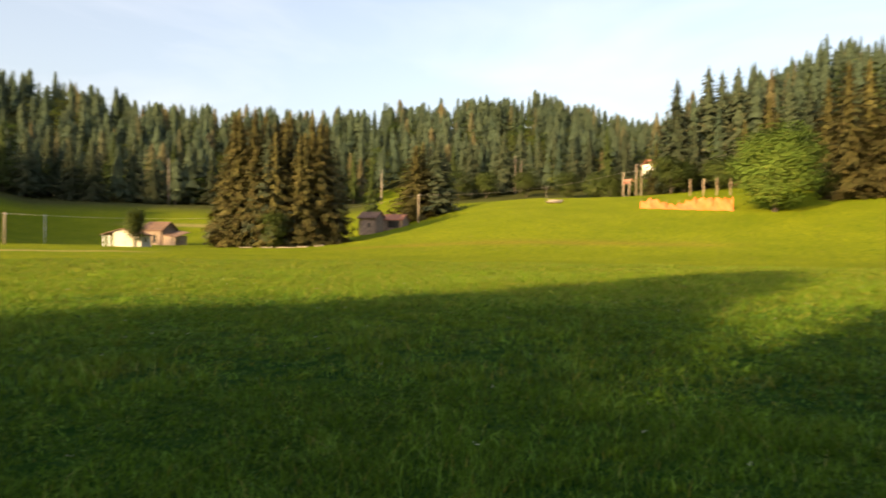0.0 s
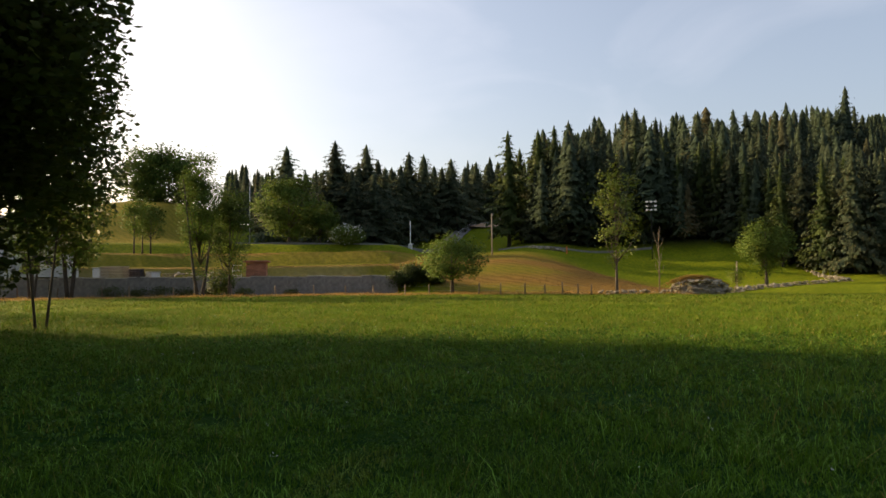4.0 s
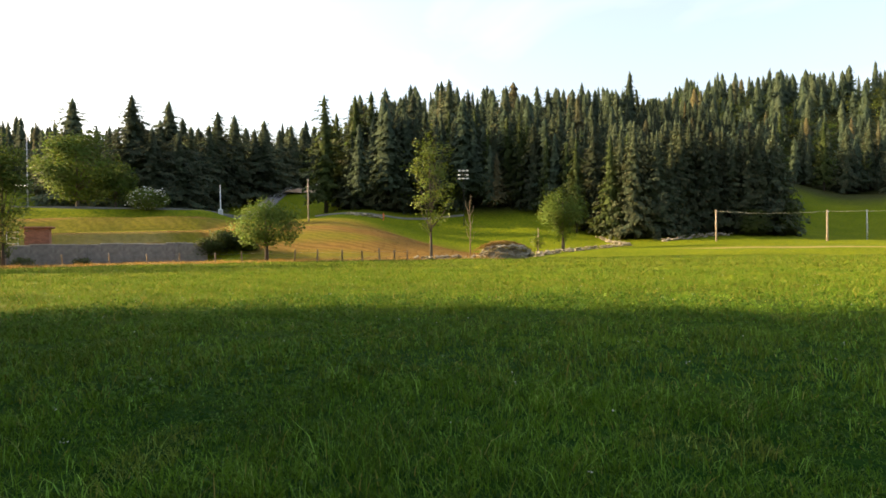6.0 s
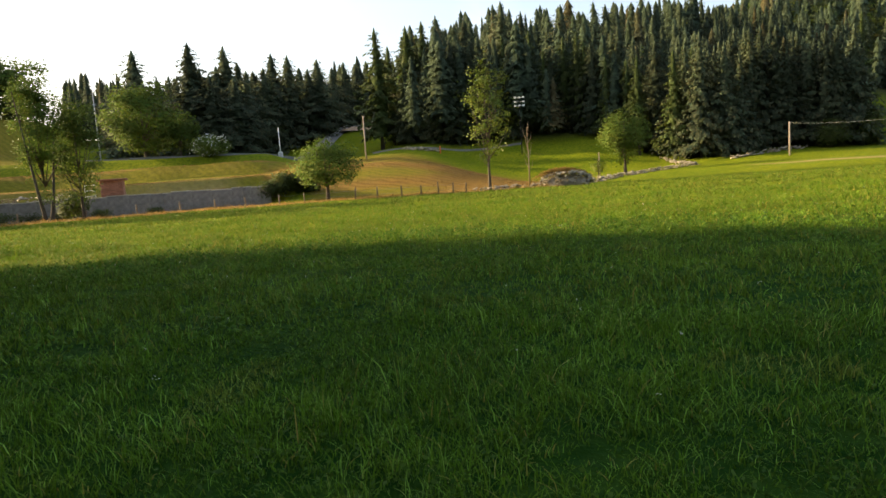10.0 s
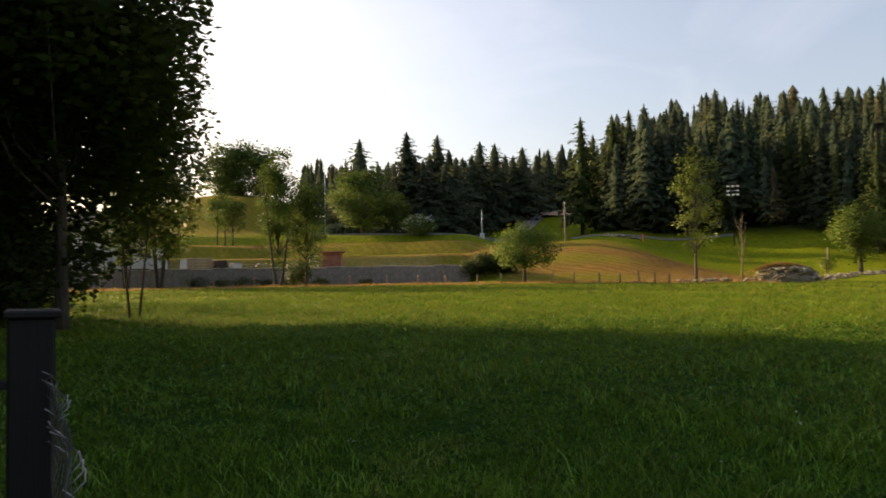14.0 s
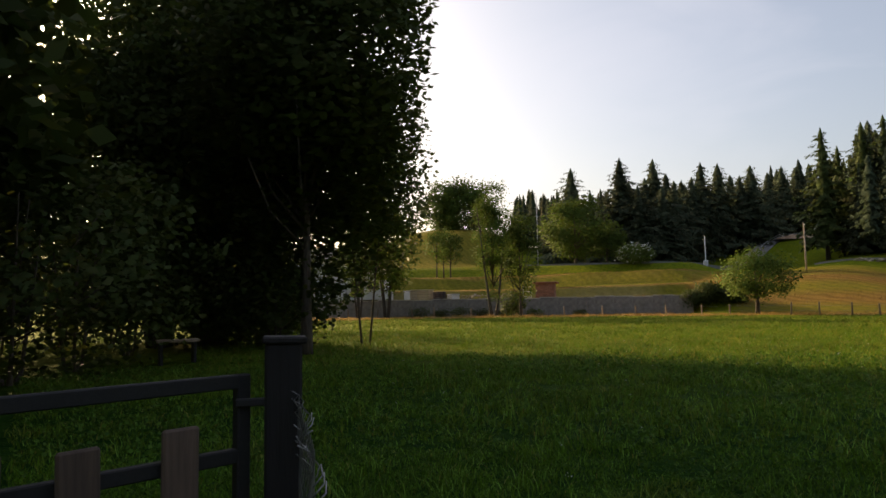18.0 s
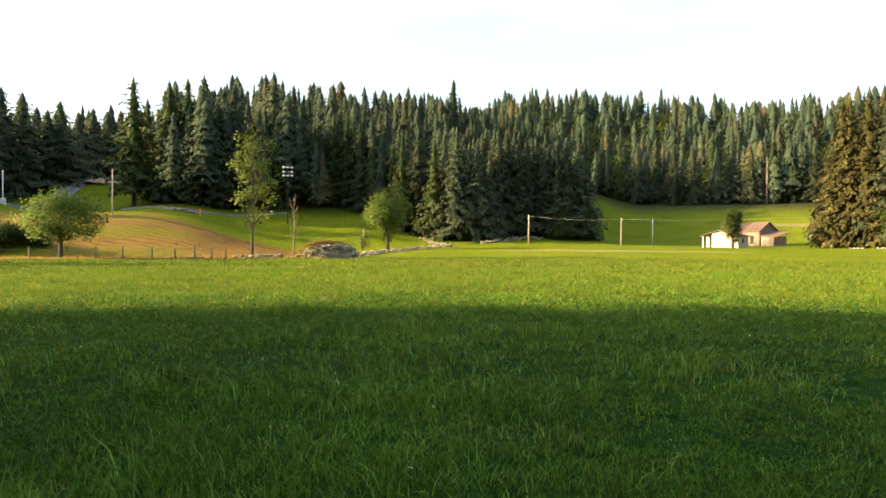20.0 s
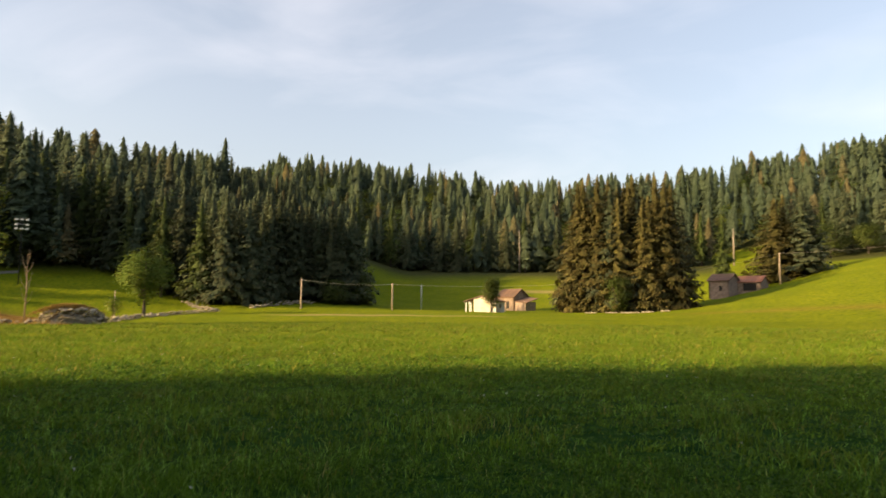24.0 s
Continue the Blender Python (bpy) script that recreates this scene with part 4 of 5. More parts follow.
for b, r, h, rad, sd in ((83.2, 76.6, 1.9, 1.7, 318), (82.0, 77.0, 2.1, 1.9, 319), (80.7, 77.6, 1.8, 1.8, 363)):
    put(broadleaf("bush", h, rad, 0.0, sd, "dark green bush on the bank beside the concrete wall", M_DARKLEAF, 50, 60, 0.2, 0.06, 3, 0.4, "bush", group="wall end bushes"), stand(b, r))
for b, r, h, sd in ((96.4, 75.6, 0.7, 364), (98.9, 75.8, 0.9, 365), (101.2, 76.2, 0.8, 366), (102.8, 76.6, 1.0, 367), (104.6, 76.8, 0.8, 368), (106.3, 77.0, 1.1, 369), (92.6, 75.2, 0.5, 370)):
    put(broadleaf("weed_clump", h, h * 1.3, 0.0, sd, "dark weeds growing at the foot of the concrete wall", M_DARKLEAF, 20, 34, 0.14, 0.02, 3, 0.3, "weeds", group="wall foot weeds", limb_count=3), stand(b, r))
put(broadleaf("large_lime_tree", 16.0, 7.5, 1.0, 320, "huge round bright green tree on the hill meadow", M_LEAF, 230, 80, 0.42, 0.5, 1, 1.1), stand(-27.1, 134))
for b, r, h, sd in ((-19.4, 172, 10.5, 321), (-20.4, 176, 8.0, 322), (-23.0, 174, 9.0, 323), (-14.6, 206, 9.0, 324), (-17.3, 206, 8.0, 338), (-16.2, 214, 5.4, 339), (-13.4, 214, 10, 325), (-30.6, 150, 6.0, 326), (-11.0, 232, 10, 327), (-7.5, 244, 11, 328), (-4.0, 250, 11, 329), (-1.6, 246, 12, 336), (1.0, 252, 11, 337)):
    put(broadleaf("hill_tree", h, h * 0.42, h * 0.1, sd, "rounded broadleaved tree at the hill meadow's edge", M_DARKLEAF, 60, 50, 0.45, 0.2, 1, 0.9, group="hill edge trees"), stand(b, r))
put(broadleaf("barn_tree", 6.1, 1.25, 1.0, 330, "small dark tree against the white barn", M_DARKLEAF, 48, 60, 0.25, 0.12, 1, 0.32), stand(24.85, 110.0))
put(broadleaf("grove_bush", 6.5, 2.0, 0.3, 331, "leafy green bush at the foot of the grove", M_DARKLEAF, 40, 50, 0.3, 0.1, 2, 0.6, "bush"), stand(14.2, 110))
put(broadleaf("edge_bush", 5.5, 2.6, 0.2, 332, "bush at the end of the dark forest", M_DARKLEAF, 50, 50, 0.35, 0.1, 2, 0.7, "bush"), stand(36.3, 131))
put(broadleaf("edge_bush", 4.6, 2.4, 0.2, 333, "bush at the end of the dark forest", M_DARKLEAF, 50, 50, 0.35, 0.1, 2, 0.7, "bush"), stand(38.4, 125))

# the bare sapling beside the slender tree
bare = empty("bare_tree", stand(61.4, 69.5), "leafless reddish-brown sapling near the stone heap", "tree")
part("trunk", tube("trunk", [(0, 0, -0.2), (0.05, 0, 3), (0, 0.05, 6.2)], [0.08, 0.055, 0.015], M_POST, 6), bare)
for k in range(12):
    a, z = k * 2.4, 1.6 + 0.36 * k
    part("branch", tube("branch", [(0, 0, z), (0.35 * math.cos(a), 0.35 * math.sin(a), z + 0.5), (0.5 * math.cos(a), 0.5 * math.sin(a), z + 1.2)], [0.035, 0.025, 0.01], M_POST, 4), bare)

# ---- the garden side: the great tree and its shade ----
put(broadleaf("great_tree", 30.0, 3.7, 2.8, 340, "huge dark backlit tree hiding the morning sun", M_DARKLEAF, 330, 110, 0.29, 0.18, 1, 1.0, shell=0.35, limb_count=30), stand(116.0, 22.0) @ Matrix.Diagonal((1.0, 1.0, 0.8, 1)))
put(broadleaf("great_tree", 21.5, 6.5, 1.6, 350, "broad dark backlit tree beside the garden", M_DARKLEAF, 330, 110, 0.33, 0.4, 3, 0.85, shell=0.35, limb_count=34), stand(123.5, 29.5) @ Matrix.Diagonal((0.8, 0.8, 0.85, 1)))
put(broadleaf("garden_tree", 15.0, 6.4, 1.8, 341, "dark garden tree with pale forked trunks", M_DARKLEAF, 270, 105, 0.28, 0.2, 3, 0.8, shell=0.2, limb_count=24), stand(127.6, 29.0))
# next four trees stand mostly or wholly out of view, added to darken the foreground
put(broadleaf("garden_tree", 17.0, 5.4, 1.2, 342, "added tree, mostly out of view, shading the near meadow", M_DARKLEAF, 230, 40, 0.62, 0.25, 1, 1.0, shell=0.2), stand(152.5, 17.5))
put(broadleaf("garden_tree", 13.0, 4.4, 1.0, 371, "slim added tree, mostly out of view, blocking sun patches", M_DARKLEAF, 170, 44, 0.5, 0.18, 2, 0.8, shell=0.2), stand(146.0, 22.0))
put(broadleaf("garden_tree", 17.0, 7.4, 1.2, 343, "unseen tree behind the eye, added to block skylight", M_DARKLEAF, 220, 40, 0.66, 0.25, 1, 1.1, shell=0.2), stand(180.0, 14.0))
put(broadleaf("garden_tree", 17.0, 8.5, 1.2, 346, "unseen tree behind the eye, added to block skylight", M_DARKLEAF, 240, 40, 0.7, 0.25, 1, 1.2, shell=0.2), stand(218.0, 17.0))
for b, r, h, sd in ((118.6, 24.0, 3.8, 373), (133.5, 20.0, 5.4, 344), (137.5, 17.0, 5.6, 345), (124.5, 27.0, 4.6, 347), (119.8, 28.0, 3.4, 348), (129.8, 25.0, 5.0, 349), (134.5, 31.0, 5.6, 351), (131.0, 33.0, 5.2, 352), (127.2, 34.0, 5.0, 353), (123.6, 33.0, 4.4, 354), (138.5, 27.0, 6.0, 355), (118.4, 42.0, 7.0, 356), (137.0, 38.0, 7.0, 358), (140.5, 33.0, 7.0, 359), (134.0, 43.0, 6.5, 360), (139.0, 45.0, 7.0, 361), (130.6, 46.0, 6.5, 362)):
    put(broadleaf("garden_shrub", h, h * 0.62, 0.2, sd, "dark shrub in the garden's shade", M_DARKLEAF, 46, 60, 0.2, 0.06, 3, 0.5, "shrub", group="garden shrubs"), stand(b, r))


put(broadleaf("garden_tree", 11.5, 2.3, 3.0, 374, "slim leafy tree at the meadow's edge before the white house", M_DARKLEAF, 120, 90, 0.2, 0.04, 2, 0.6, shell=0.2, limb_count=12), stand(111.0, 26.0))


# ---- farm buildings ----
def slab_roof(name, w, d, z, rise, mat, over=0.35, thick=0.14):
    """One pitch of a roof as a thick slab, from the eave at -d/2 up to d/2."""
    bm = bmesh.new()
    x, y = w / 2 + over, d / 2
    v = [bm.verts.new(p) for p in ((-x, -y - over, z - over * rise / d), (x, -y - over, z - over * rise / d), (x, y, z + rise), (-x, y, z + rise))]
    f = bm.faces.new(v)
    r = bmesh.ops.extrude_face_region(bm, geom=[f])
    for q in r["geom"]:
        if isinstance(q, bmesh.types.BMVert):
            q.co.z += thick
    return bm_mesh(name, bm, mat)


def roof_ribs(roof_part, w, d, z, rise, mat, step, over=0.35):
    """Raised rows of tiles or seams on a pitch, each a piece of its own."""
    n = max(2, int((w + 2 * over) / step))
    L = math.hypot(d + over, rise)
    me = box("seam", step * 0.55, L, 0.05, mat, 0.015)
    a = math.atan2(rise, d)
    for i in range(n):
        x = -w / 2 - over + (i + 0.5) * (w + 2 * over) / n
        m = pose(x, -over / 2, z + rise / 2 - over * rise / d / 2 + 0.14, math.degrees(a), 0, 0)
        part("roof_seam", me, roof_part, "", m)


def gable_wall(name, w, h, rise, mat, thick=0.35):
    bm = bmesh.new()
    pts = [(-w / 2, 0), (w / 2, 0), (w / 2, h), (0, h + rise), (-w / 2, h)]
    f = bm.faces.new([bm.verts.new((x, 0, z)) for x, z in pts])
    r = bmesh.ops.extrude_face_region(bm, geom=[f])
    for q in r["geom"]:
        if isinstance(q, bmesh.types.BMVert):
            q.co.y += thick
    return bm_mesh(name, bm, mat)


def opening(parent, x, y, z, w, h, mat=None, frame_mat=None, turn=0.0, kind="window"):
    """A framed window or door leaf set proud of a wall; M_DARK paints a shaded opening."""
    o = part(kind, box(kind, w + 0.16, 0.08, h + 0.16, frame_mat or M_POST, 0.01), parent, "", pose(x, y, z - 0.08, 0, 0, turn))
    part("pane" if kind == "window" else "leaf", box("pane", w, 0.05, h, mat or M_GLASS, 0.005), o, "", pose(0, -0.035, 0.08))
    return o


def barn(name, m, w, d, h, rise, wall, roof, label, porch=False, openings=()):
    """A gabled barn, its ridge along x; eave sides face -y and y."""
    o = empty(name, m, label, "barn")
    x0 = -w / 2
    if porch:
        pw = w * 0.26
        part("wall", box("wall", w - pw, 0.35, h, wall, 0.03), o, "", pose(pw / 2, -d / 2 + 0.175, -0.3))
        for px in (x0 + 0.1, x0 + pw * 0.55):
            part("post", box("post", 0.18, 0.18, h, M_POST, 0.02), o, "", pose(px, -d / 2 + 0.12, -0.2))
        part("back_wall", box("back_wall", pw, 0.3, h, M_DARK, 0.02), o, "", pose(x0 + pw / 2, -d / 2 + 1.7, -0.3))
    else:
        part("wall", box("wall", w, 0.35, h + 0.3, wall, 0.03), o, "", pose(0, -d / 2 + 0.175, -0.3))
    part("wall", box("wall", w, 0.35, h + 0.3, wall, 0.03), o, "", pose(0, d / 2 - 0.175, -0.3))
    for s in (-1, 1):
        part("gable", gable_wall("gable", d, h + 0.3, rise - 0.05, wall), o, "", pose(s * w / 2, 0, -0.3, 0, 0, 90 if s > 0 else -90))
    for s in (0, 180):
        r = part("roof", slab_roof("roof", w, d / 2, h, rise, roof), o, "", pose(0, 0, 0, 0, 0, s) @ pose(0, -d / 4, 0))
        roof_ribs(r, w, d / 2, h, rise, roof, 0.55)
    for args in openings:
        opening(o, *args)
    return o


def white_barn():
    """Low whitewashed barn, gable end to the meadow, an open porch under one side of its roof."""
    o = empty("white_barn", stand(25.35, 113.0, -20), "small whitewashed barn with thin dark roof and open porch", "barn")
    w, d, h, rise = 5.5, 4.6, 1.75, 0.85
    bm = bmesh.new()
    pts = [(-w * 0.22, -0.3), (w / 2, -0.3), (w / 2, h), (0, h + rise - 0.05), (-w * 0.22, h + rise * 0.52)]
    f = bm.faces.new([bm.verts.new((x, -d / 2, z)) for x, z in pts])
    for q in bmesh.ops.extrude_face_region(bm, geom=[f])["geom"]:
        if isinstance(q, bmesh.types.BMVert):
            q.co.y += 0.35
    part("gable", bm_mesh("gable", bm, M_PLASTER), o)
    part("back_wall", gable_wall("back_wall", w, h + 0.3, rise - 0.05, M_PLASTER), o, "", pose(0, d / 2 - 0.36, -0.3))
    part("wall", box("wall", 0.35, d - 0.74, h + 0.26, M_PLASTER, 0.02), o, "", pose(w / 2 - 0.18, 0, -0.3))
    part("porch_wall", box("porch_wall", 0.25, d - 0.74, h + 0.5, M_POST, 0.02), o, "dark inner wall of the porch", pose(-w * 0.22 + 0.14, 0, -0.3))
    for px, py in ((-w / 2 + 0.12, -d / 2 + 0.1), (-w * 0.36, -d / 2 + 0.1), (-w / 2 + 0.12, 0.2)):
        part("post", box("post", 0.16, 0.16, h + 0.25, M_WHITE, 0.02), o, "whitewashed post", pose(px, py, -0.3))
    for s in (90, -90):
        r = part("roof", slab_roof("roof", d, w / 2, h, rise, M_ROOFBROWN, 0.3, 0.1), o, "", pose(0, 0, 0, 0, 0, s) @ pose(0, -w / 4, 0))
        roof_ribs(r, d, w / 2, h - 0.05, rise, M_ROOFBROWN, 0.5, 0.3)
    opening(o, w / 2 + 0.02, -0.3, 0.7, 0.6, 0.6, M_DARK, M_POST, 90)


white_barn()
ruin = barn("stone_barn", stand(23.0, 139, -38), 4.4, 4.6, 2.9, 1.5, M_RUBBLE, M_ROOFBROWN, "weathered stone barn with pinkish walls and sagging roof", False,
            ((0.6, -2.31, 0.4, 0.8, 1.5, M_DARK), (-1.3, -2.31, 1.2, 0.5, 0.5, M_DARK)))
part("lean_to", box("lean_to", 2.6, 3.6, 2.1, M_RUBBLE, 0.04), ruin, "lower stone lean-to", pose(3.56, -0.2, -0.3))
part("roof", slab_roof("roof", 2.6, 3.8, 1.75, 0.9, M_ROOFBROWN, 0.25, 0.1), ruin, "broken low roof", pose(3.62, -0.1, 0, 0, 6, 0))
low = barn("hay_barn", stand(4.3, 151, -18), 7.4, 5.0, 2.1, 1.2, M_RUBBLE, M_ROOFRED, "long low barn with rusty red roof and dark open front", False,
           ((-1.9, -2.52, 0.3, 2.4, 1.5, M_DARK), (1.6, -2.52, 0.3, 2.6, 1.5, M_DARK)))
barn("old_barn", stand(5.9, 148, -24), 4.2, 4.6, 3.5, 1.3, M_RUBBLE, M_ROOFBROWN, "tall rubble-stone barn with broad brown roof", False,
     ((0.4, -2.32, 1.4, 0.6, 0.9, M_DARK),))
# low stone footings under the grove
for b, w in ((16.2, 2.2), (14.6, 1.8), (13.0, 3.0), (11.6, 2.0), (10.2, 1.6)):
    f = empty("stone_footing", stand(b, 108.5), "pale low stone footing at the grove's edge", "stone wall", "grove footings")
    for k in range(int(w / 0.45)):
        part("stone", box("stone", 0.42, 0.4, 0.4, M_STONE, 0.08), f, "", pose(-w / 2 + k * 0.48, 0.1 * (k % 2), -0.2, 4 * (k % 3), 5, 20 * k))

# small brick hut on the yard above the wall
hut = empty("brick_hut", stand(95.4, 83.5, -6), "small red-brick hut with flat overhanging roof", "hut")
for k, (w, d, px, py) in enumerate(((2.3, 0.25, 0, -1.0), (2.3, 0.25, 0, 1.0), (0.25, 1.75, -1.02, 0), (0.25, 1.75, 1.02, 0))):
    part("wall", box("wall", w, d, 2.0, M_BRICK, 0.01), hut, "", pose(px, py, -0.15))
part("roof", box("roof", 3.0, 2.8, 0.2, M_ROOFRED, 0.04), hut, "rusty sheet roof", pose(0, 0, 1.86))
brick = box("brick", 0.42, 0.05, 0.15, M_BRICK, 0.012)
for row in range(11):
    for k in range(5):
        px = -0.95 + 0.47 * k + (0.22 if row % 2 else 0)
        if px < 1.1:
            part("brick", brick, hut, "", pose(px, -1.135, 0.02 + row * 0.168))
shelf = empty("garden_rack", stand(97.0, 83.0), "white-painted metal rack beside the brick hut", "rack")
for px in (-0.5, 0.5):
    for py in (-0.3, 0.3):
        part("leg", box("leg", 0.07, 0.07, 1.7, M_WHITE, 0.01), shelf, "", pose(px, py, -0.1))
for z in (0.3, 0.9, 1.5):
    part("shelf", box("shelf", 1.1, 0.7, 0.07, M_WHITE, 0.01), shelf, "", pose(0, 0, z))

# ---- retaining wall of old concrete ----
rwall = tagged(new("retaining_wall"), "stained old concrete retaining wall below the yard", "wall", kind="structure")
panel_b = [84.3 + 1.55 * i for i in range(22)]
for i, b in enumerate(panel_b):
    r = float(wall_distance(b)) + 0.3
    p = spot(b, r - 1.0)
    width = 1.55 * math.pi / 180 * r + 0.02
    h = 1.95 + 0.06 * math.sin(i * 2.1) - p.z
    part("panel", box("panel", width, 0.45 + 0.006 * (i % 3), h + 0.4, M_CONCRETE, 0.008), rwall, "", pose(-r * math.sin(radians(b)), r * math.cos(radians(b)), p.z - 0.4, 0, 0, b - 5))
    part("coping", box("coping", width, 0.6, 0.10, M_COPING, 0.02), rwall, "", pose(-(r + 0.05) * math.sin(radians(b)), (r + 0.05) * math.cos(radians(b)), p.z + h + 0.003, 0, 0, b - 5))
    if i % 4 == 1:
        part("pier", box("pier", 0.35, 0.3, h + 0.5, M_CONCRETE, 0.03), rwall, "", pose(-(r - 0.3) * math.sin(radians(b)), (r - 0.3) * math.cos(radians(b)), p.z - 0.4, 0, 0, b - 5))

# ---- white house behind the trees ----
house = empty("white_house", stand(113.6, 89.5, -14), "white rendered house half hidden by trees", "house")
part("wall", box("wall", 6.5, 7.0, 5.4, M_WHITEWALL, 0.03), house, "", pose(-1.2, 0, -0.5))
part("wall", box("wall", 5.0, 6.0, 3.2, M_WHITEWALL, 0.03), house, "lower white wing", pose(4.55, 0.4, -0.5))
for s in (0, 180):
    part("roof", slab_roof("roof", 6.5, 3.5, 4.9, 1.5, M_ROOFGREY, 0.6), house, "", pose(-1.2, 0, 0) @ pose(0, 0, 0, 0, 0, s) @ pose(0, -1.75, 0))
part("roof", slab_roof("roof", 5.0, 6.0, 2.7, 0.9, M_ROOFGREY, 0.3), house, "", pose(4.55, 0.4, 0))
for px, z in ((-2.8, 0.6), (0.2, 0.6), (-2.8, 3.0), (0.2, 3.0)):
    opening(house, px, -3.53, z, 0.9, 1.2)
opening(house, 3.6, -2.63, 0.0, 1.6, 1.9, M_DARK, M_POST, 0, "door")
opening(house, 5.7, -2.63, 0.9, 1.3, 0.9)
part("chimney", box("chimney", 0.7, 0.7, 1.6, M_BRICK, 0.03), house, "", pose(-2.2, 0.8, 5.6))

# ---- things in the yard ----
stack = empty("plank_stack", stand(106.2, 80.0, -30), "stack of pale sawn planks in the yard", "lumber")
plank = box("plank", 2.6, 0.24, 0.07, M_PLANK, 0.008)
for z in range(13):
    for k in range(4):
        part("plank", plank, stack, "", pose(0.04 * ((z * 7 + k * 3) % 5), -0.45 + 0.3 * k, 0.05 + z * 0.1, 0, 0, 0.6 * ((z + k) % 3 - 1)))
stack2 = empty("log_stack", stand(104.75, 81.2, -14), "stack of red-brown cut logs in the yard", "lumber")
logm = tube("log", [(-0.9, 0, 0), (0.9, 0, 0)], [0.13, 0.12], M_PICKET, 8)
for z in range(5):
    for k in range(6 - z):
        part("log", logm, stack2, "", pose(0.05 * ((z + k) % 3), -0.8 + 0.27 * k + 0.13 * z, 0.12 + z * 0.22))
for b, r, w, h, lab in ((107.1, 81.0, 1.5, 1.1, "white plastic tank in the yard"), (103.4, 80.8, 1.2, 0.7, "low white covered box in the yard"), (109.3, 86.5, 2.4, 1.3, "pale covered box in the yard")):
    tank = empty("storage_box", stand(b, r, -60), lab, "container")
    part("body", box("body", w, 1.1, h, M_WHITE, 0.08), tank)
    part("lid", box("lid", w + 0.1, 1.2, 0.1, M_METAL, 0.03), tank, "", pose(0, 0, h))
crate = empty("pallet_stack", stand(102.3, 83.6), "low stack of pale pallets in the yard", "pallet")
for z in range(4):
    for k in range(5):
        part("slat", box("slat", 1.3, 0.16, 0.03, M_PLANK, 0.004), crate, "", pose(0, -0.4 + 0.2 * k, 0.12 + z * 0.15))
    for k in (-1, 0, 1):
        part("block", box("block", 0.12, 0.95, 0.1, M_POST, 0.01), crate, "", pose(k * 0.55, 0, 0.02 + z * 0.15))
rub = random.Random(3)
ROCKS = []
for k in range(5):
    bm = bmesh.new()
    bmesh.ops.create_icosphere(bm, subdivisions=1, radius=0.5)
    for v in bm.verts:
        v.co *= 1 + 0.55 * noise.noise(v.co * 2.6 + Vector((k * 7, 0, 0)))
        v.co.z *= 0.5
    ROCKS.append(bm_mesh("stone", bm, M_STONE))


def stones_along(owner, n, place, lo, hi, seed):
    """Loose field stones as parts of one thing."""
    rng = random.Random(seed)
    for i in range(n):
        p = place(rng, i / n)
        s = rng.uniform(lo, hi)
        part("stone", ROCKS[rng.randrange(5)], owner, "", Matrix.Translation(p) @ pose(0, 0, 0, rng.uniform(-25, 25), rng.uniform(-25, 25), rng.uniform(0, 360)) @ Matrix.Diagonal((s, s * rng.uniform(0.7, 1.2), s * rng.uniform(0.7, 1.1), 1)))


rubble = empty("rubble_pile", stand(99.9, 85.5), "low heap of dark rubble behind the concrete wall", "rubble")
stones_along(rubble, 46, lambda g, t: Vector((g.gauss(0, 2.0), g.gauss(0, 0.6), max(0.1, 0.7 - abs(g.gauss(0, 0.4))))), 0.3, 0.7, 4)

# ---- heap and walls of field stones ----
heap = empty("stone_heap", stand(58.3, 67.5), "domed heap of pale field stones topped with dry grass", "stone heap")


def heap_spot(g, t):
    a, k = g.uniform(0, 6.283), math.sqrt(g.random())
    return Vector((2.7 * k * math.cos(a), 1.5 * k * math.sin(a), 1.35 * (1 - k ** 6) * g.uniform(0.72, 1.0) ** 0.5 + 0.05))


bm = bmesh.new()
bmesh.ops.create_icosphere(bm, subdivisions=3, radius=1.0)
for v in bm.verts:
    v.co *= 1 + 0.10 * noise.noise(v.co * 3.0)
    v.co = Vector((v.co.x * 2.35, v.co.y * 1.2, max(-0.2, math.copysign(abs(v.co.z) ** 0.75, v.co.z) * 1.02)))
part("core", bm_mesh("core", bm, M_STONE), heap, "earth and small rubble inside the heap")
stones_along(heap, 298, heap_spot, 0.26, 0.52, 21)


def tuft(name, n, rx, ry, z, h, mat, seed):
    rng = np.random.default_rng(seed)
    c = np.stack([rng.normal(0, rx, n), rng.normal(0, ry, n), np.full(n, z)], -1)
    c[:, 2] = z - 0.45 * ((c[:, 0] / rx / 2) ** 2 + (c[:, 1] / ry / 2) ** 2)
    d = np.stack([rng.normal(0, 0.5, n), rng.normal(0, 0.5, n), np.ones(n)], -1)
    d /= np.linalg.norm(d, axis=1, keepdims=True)
    V, F = kites(c, d, rng.uniform(0.5, 1.1, n) * h, np.full(n, 0.02), rng.uniform(0, 0.5, n), rng)
    return mesh_of(name, V, F, mat, {"tone": np.repeat(rng.uniform(0, 0.5, n), 4)})


part("dry_grass_top", tuft("dry_grass_top", 3000, 1.15, 0.55, 1.5, 0.5, M_DRYGRASS, 5), heap, "straw-coloured grass on the heap", pose(-0.35, 0.1, 0))

row_ = empty("stone_row", stand(63.4, 67.6), "loose row of field stones at the slender tree's foot", "stones")
stones_along(row_, 60, lambda g, t: Vector((-3.4 + 6.8 * g.random(), g.gauss(0, 0.35), g.uniform(0.0, 0.35))), 0.3, 0.65, 22)


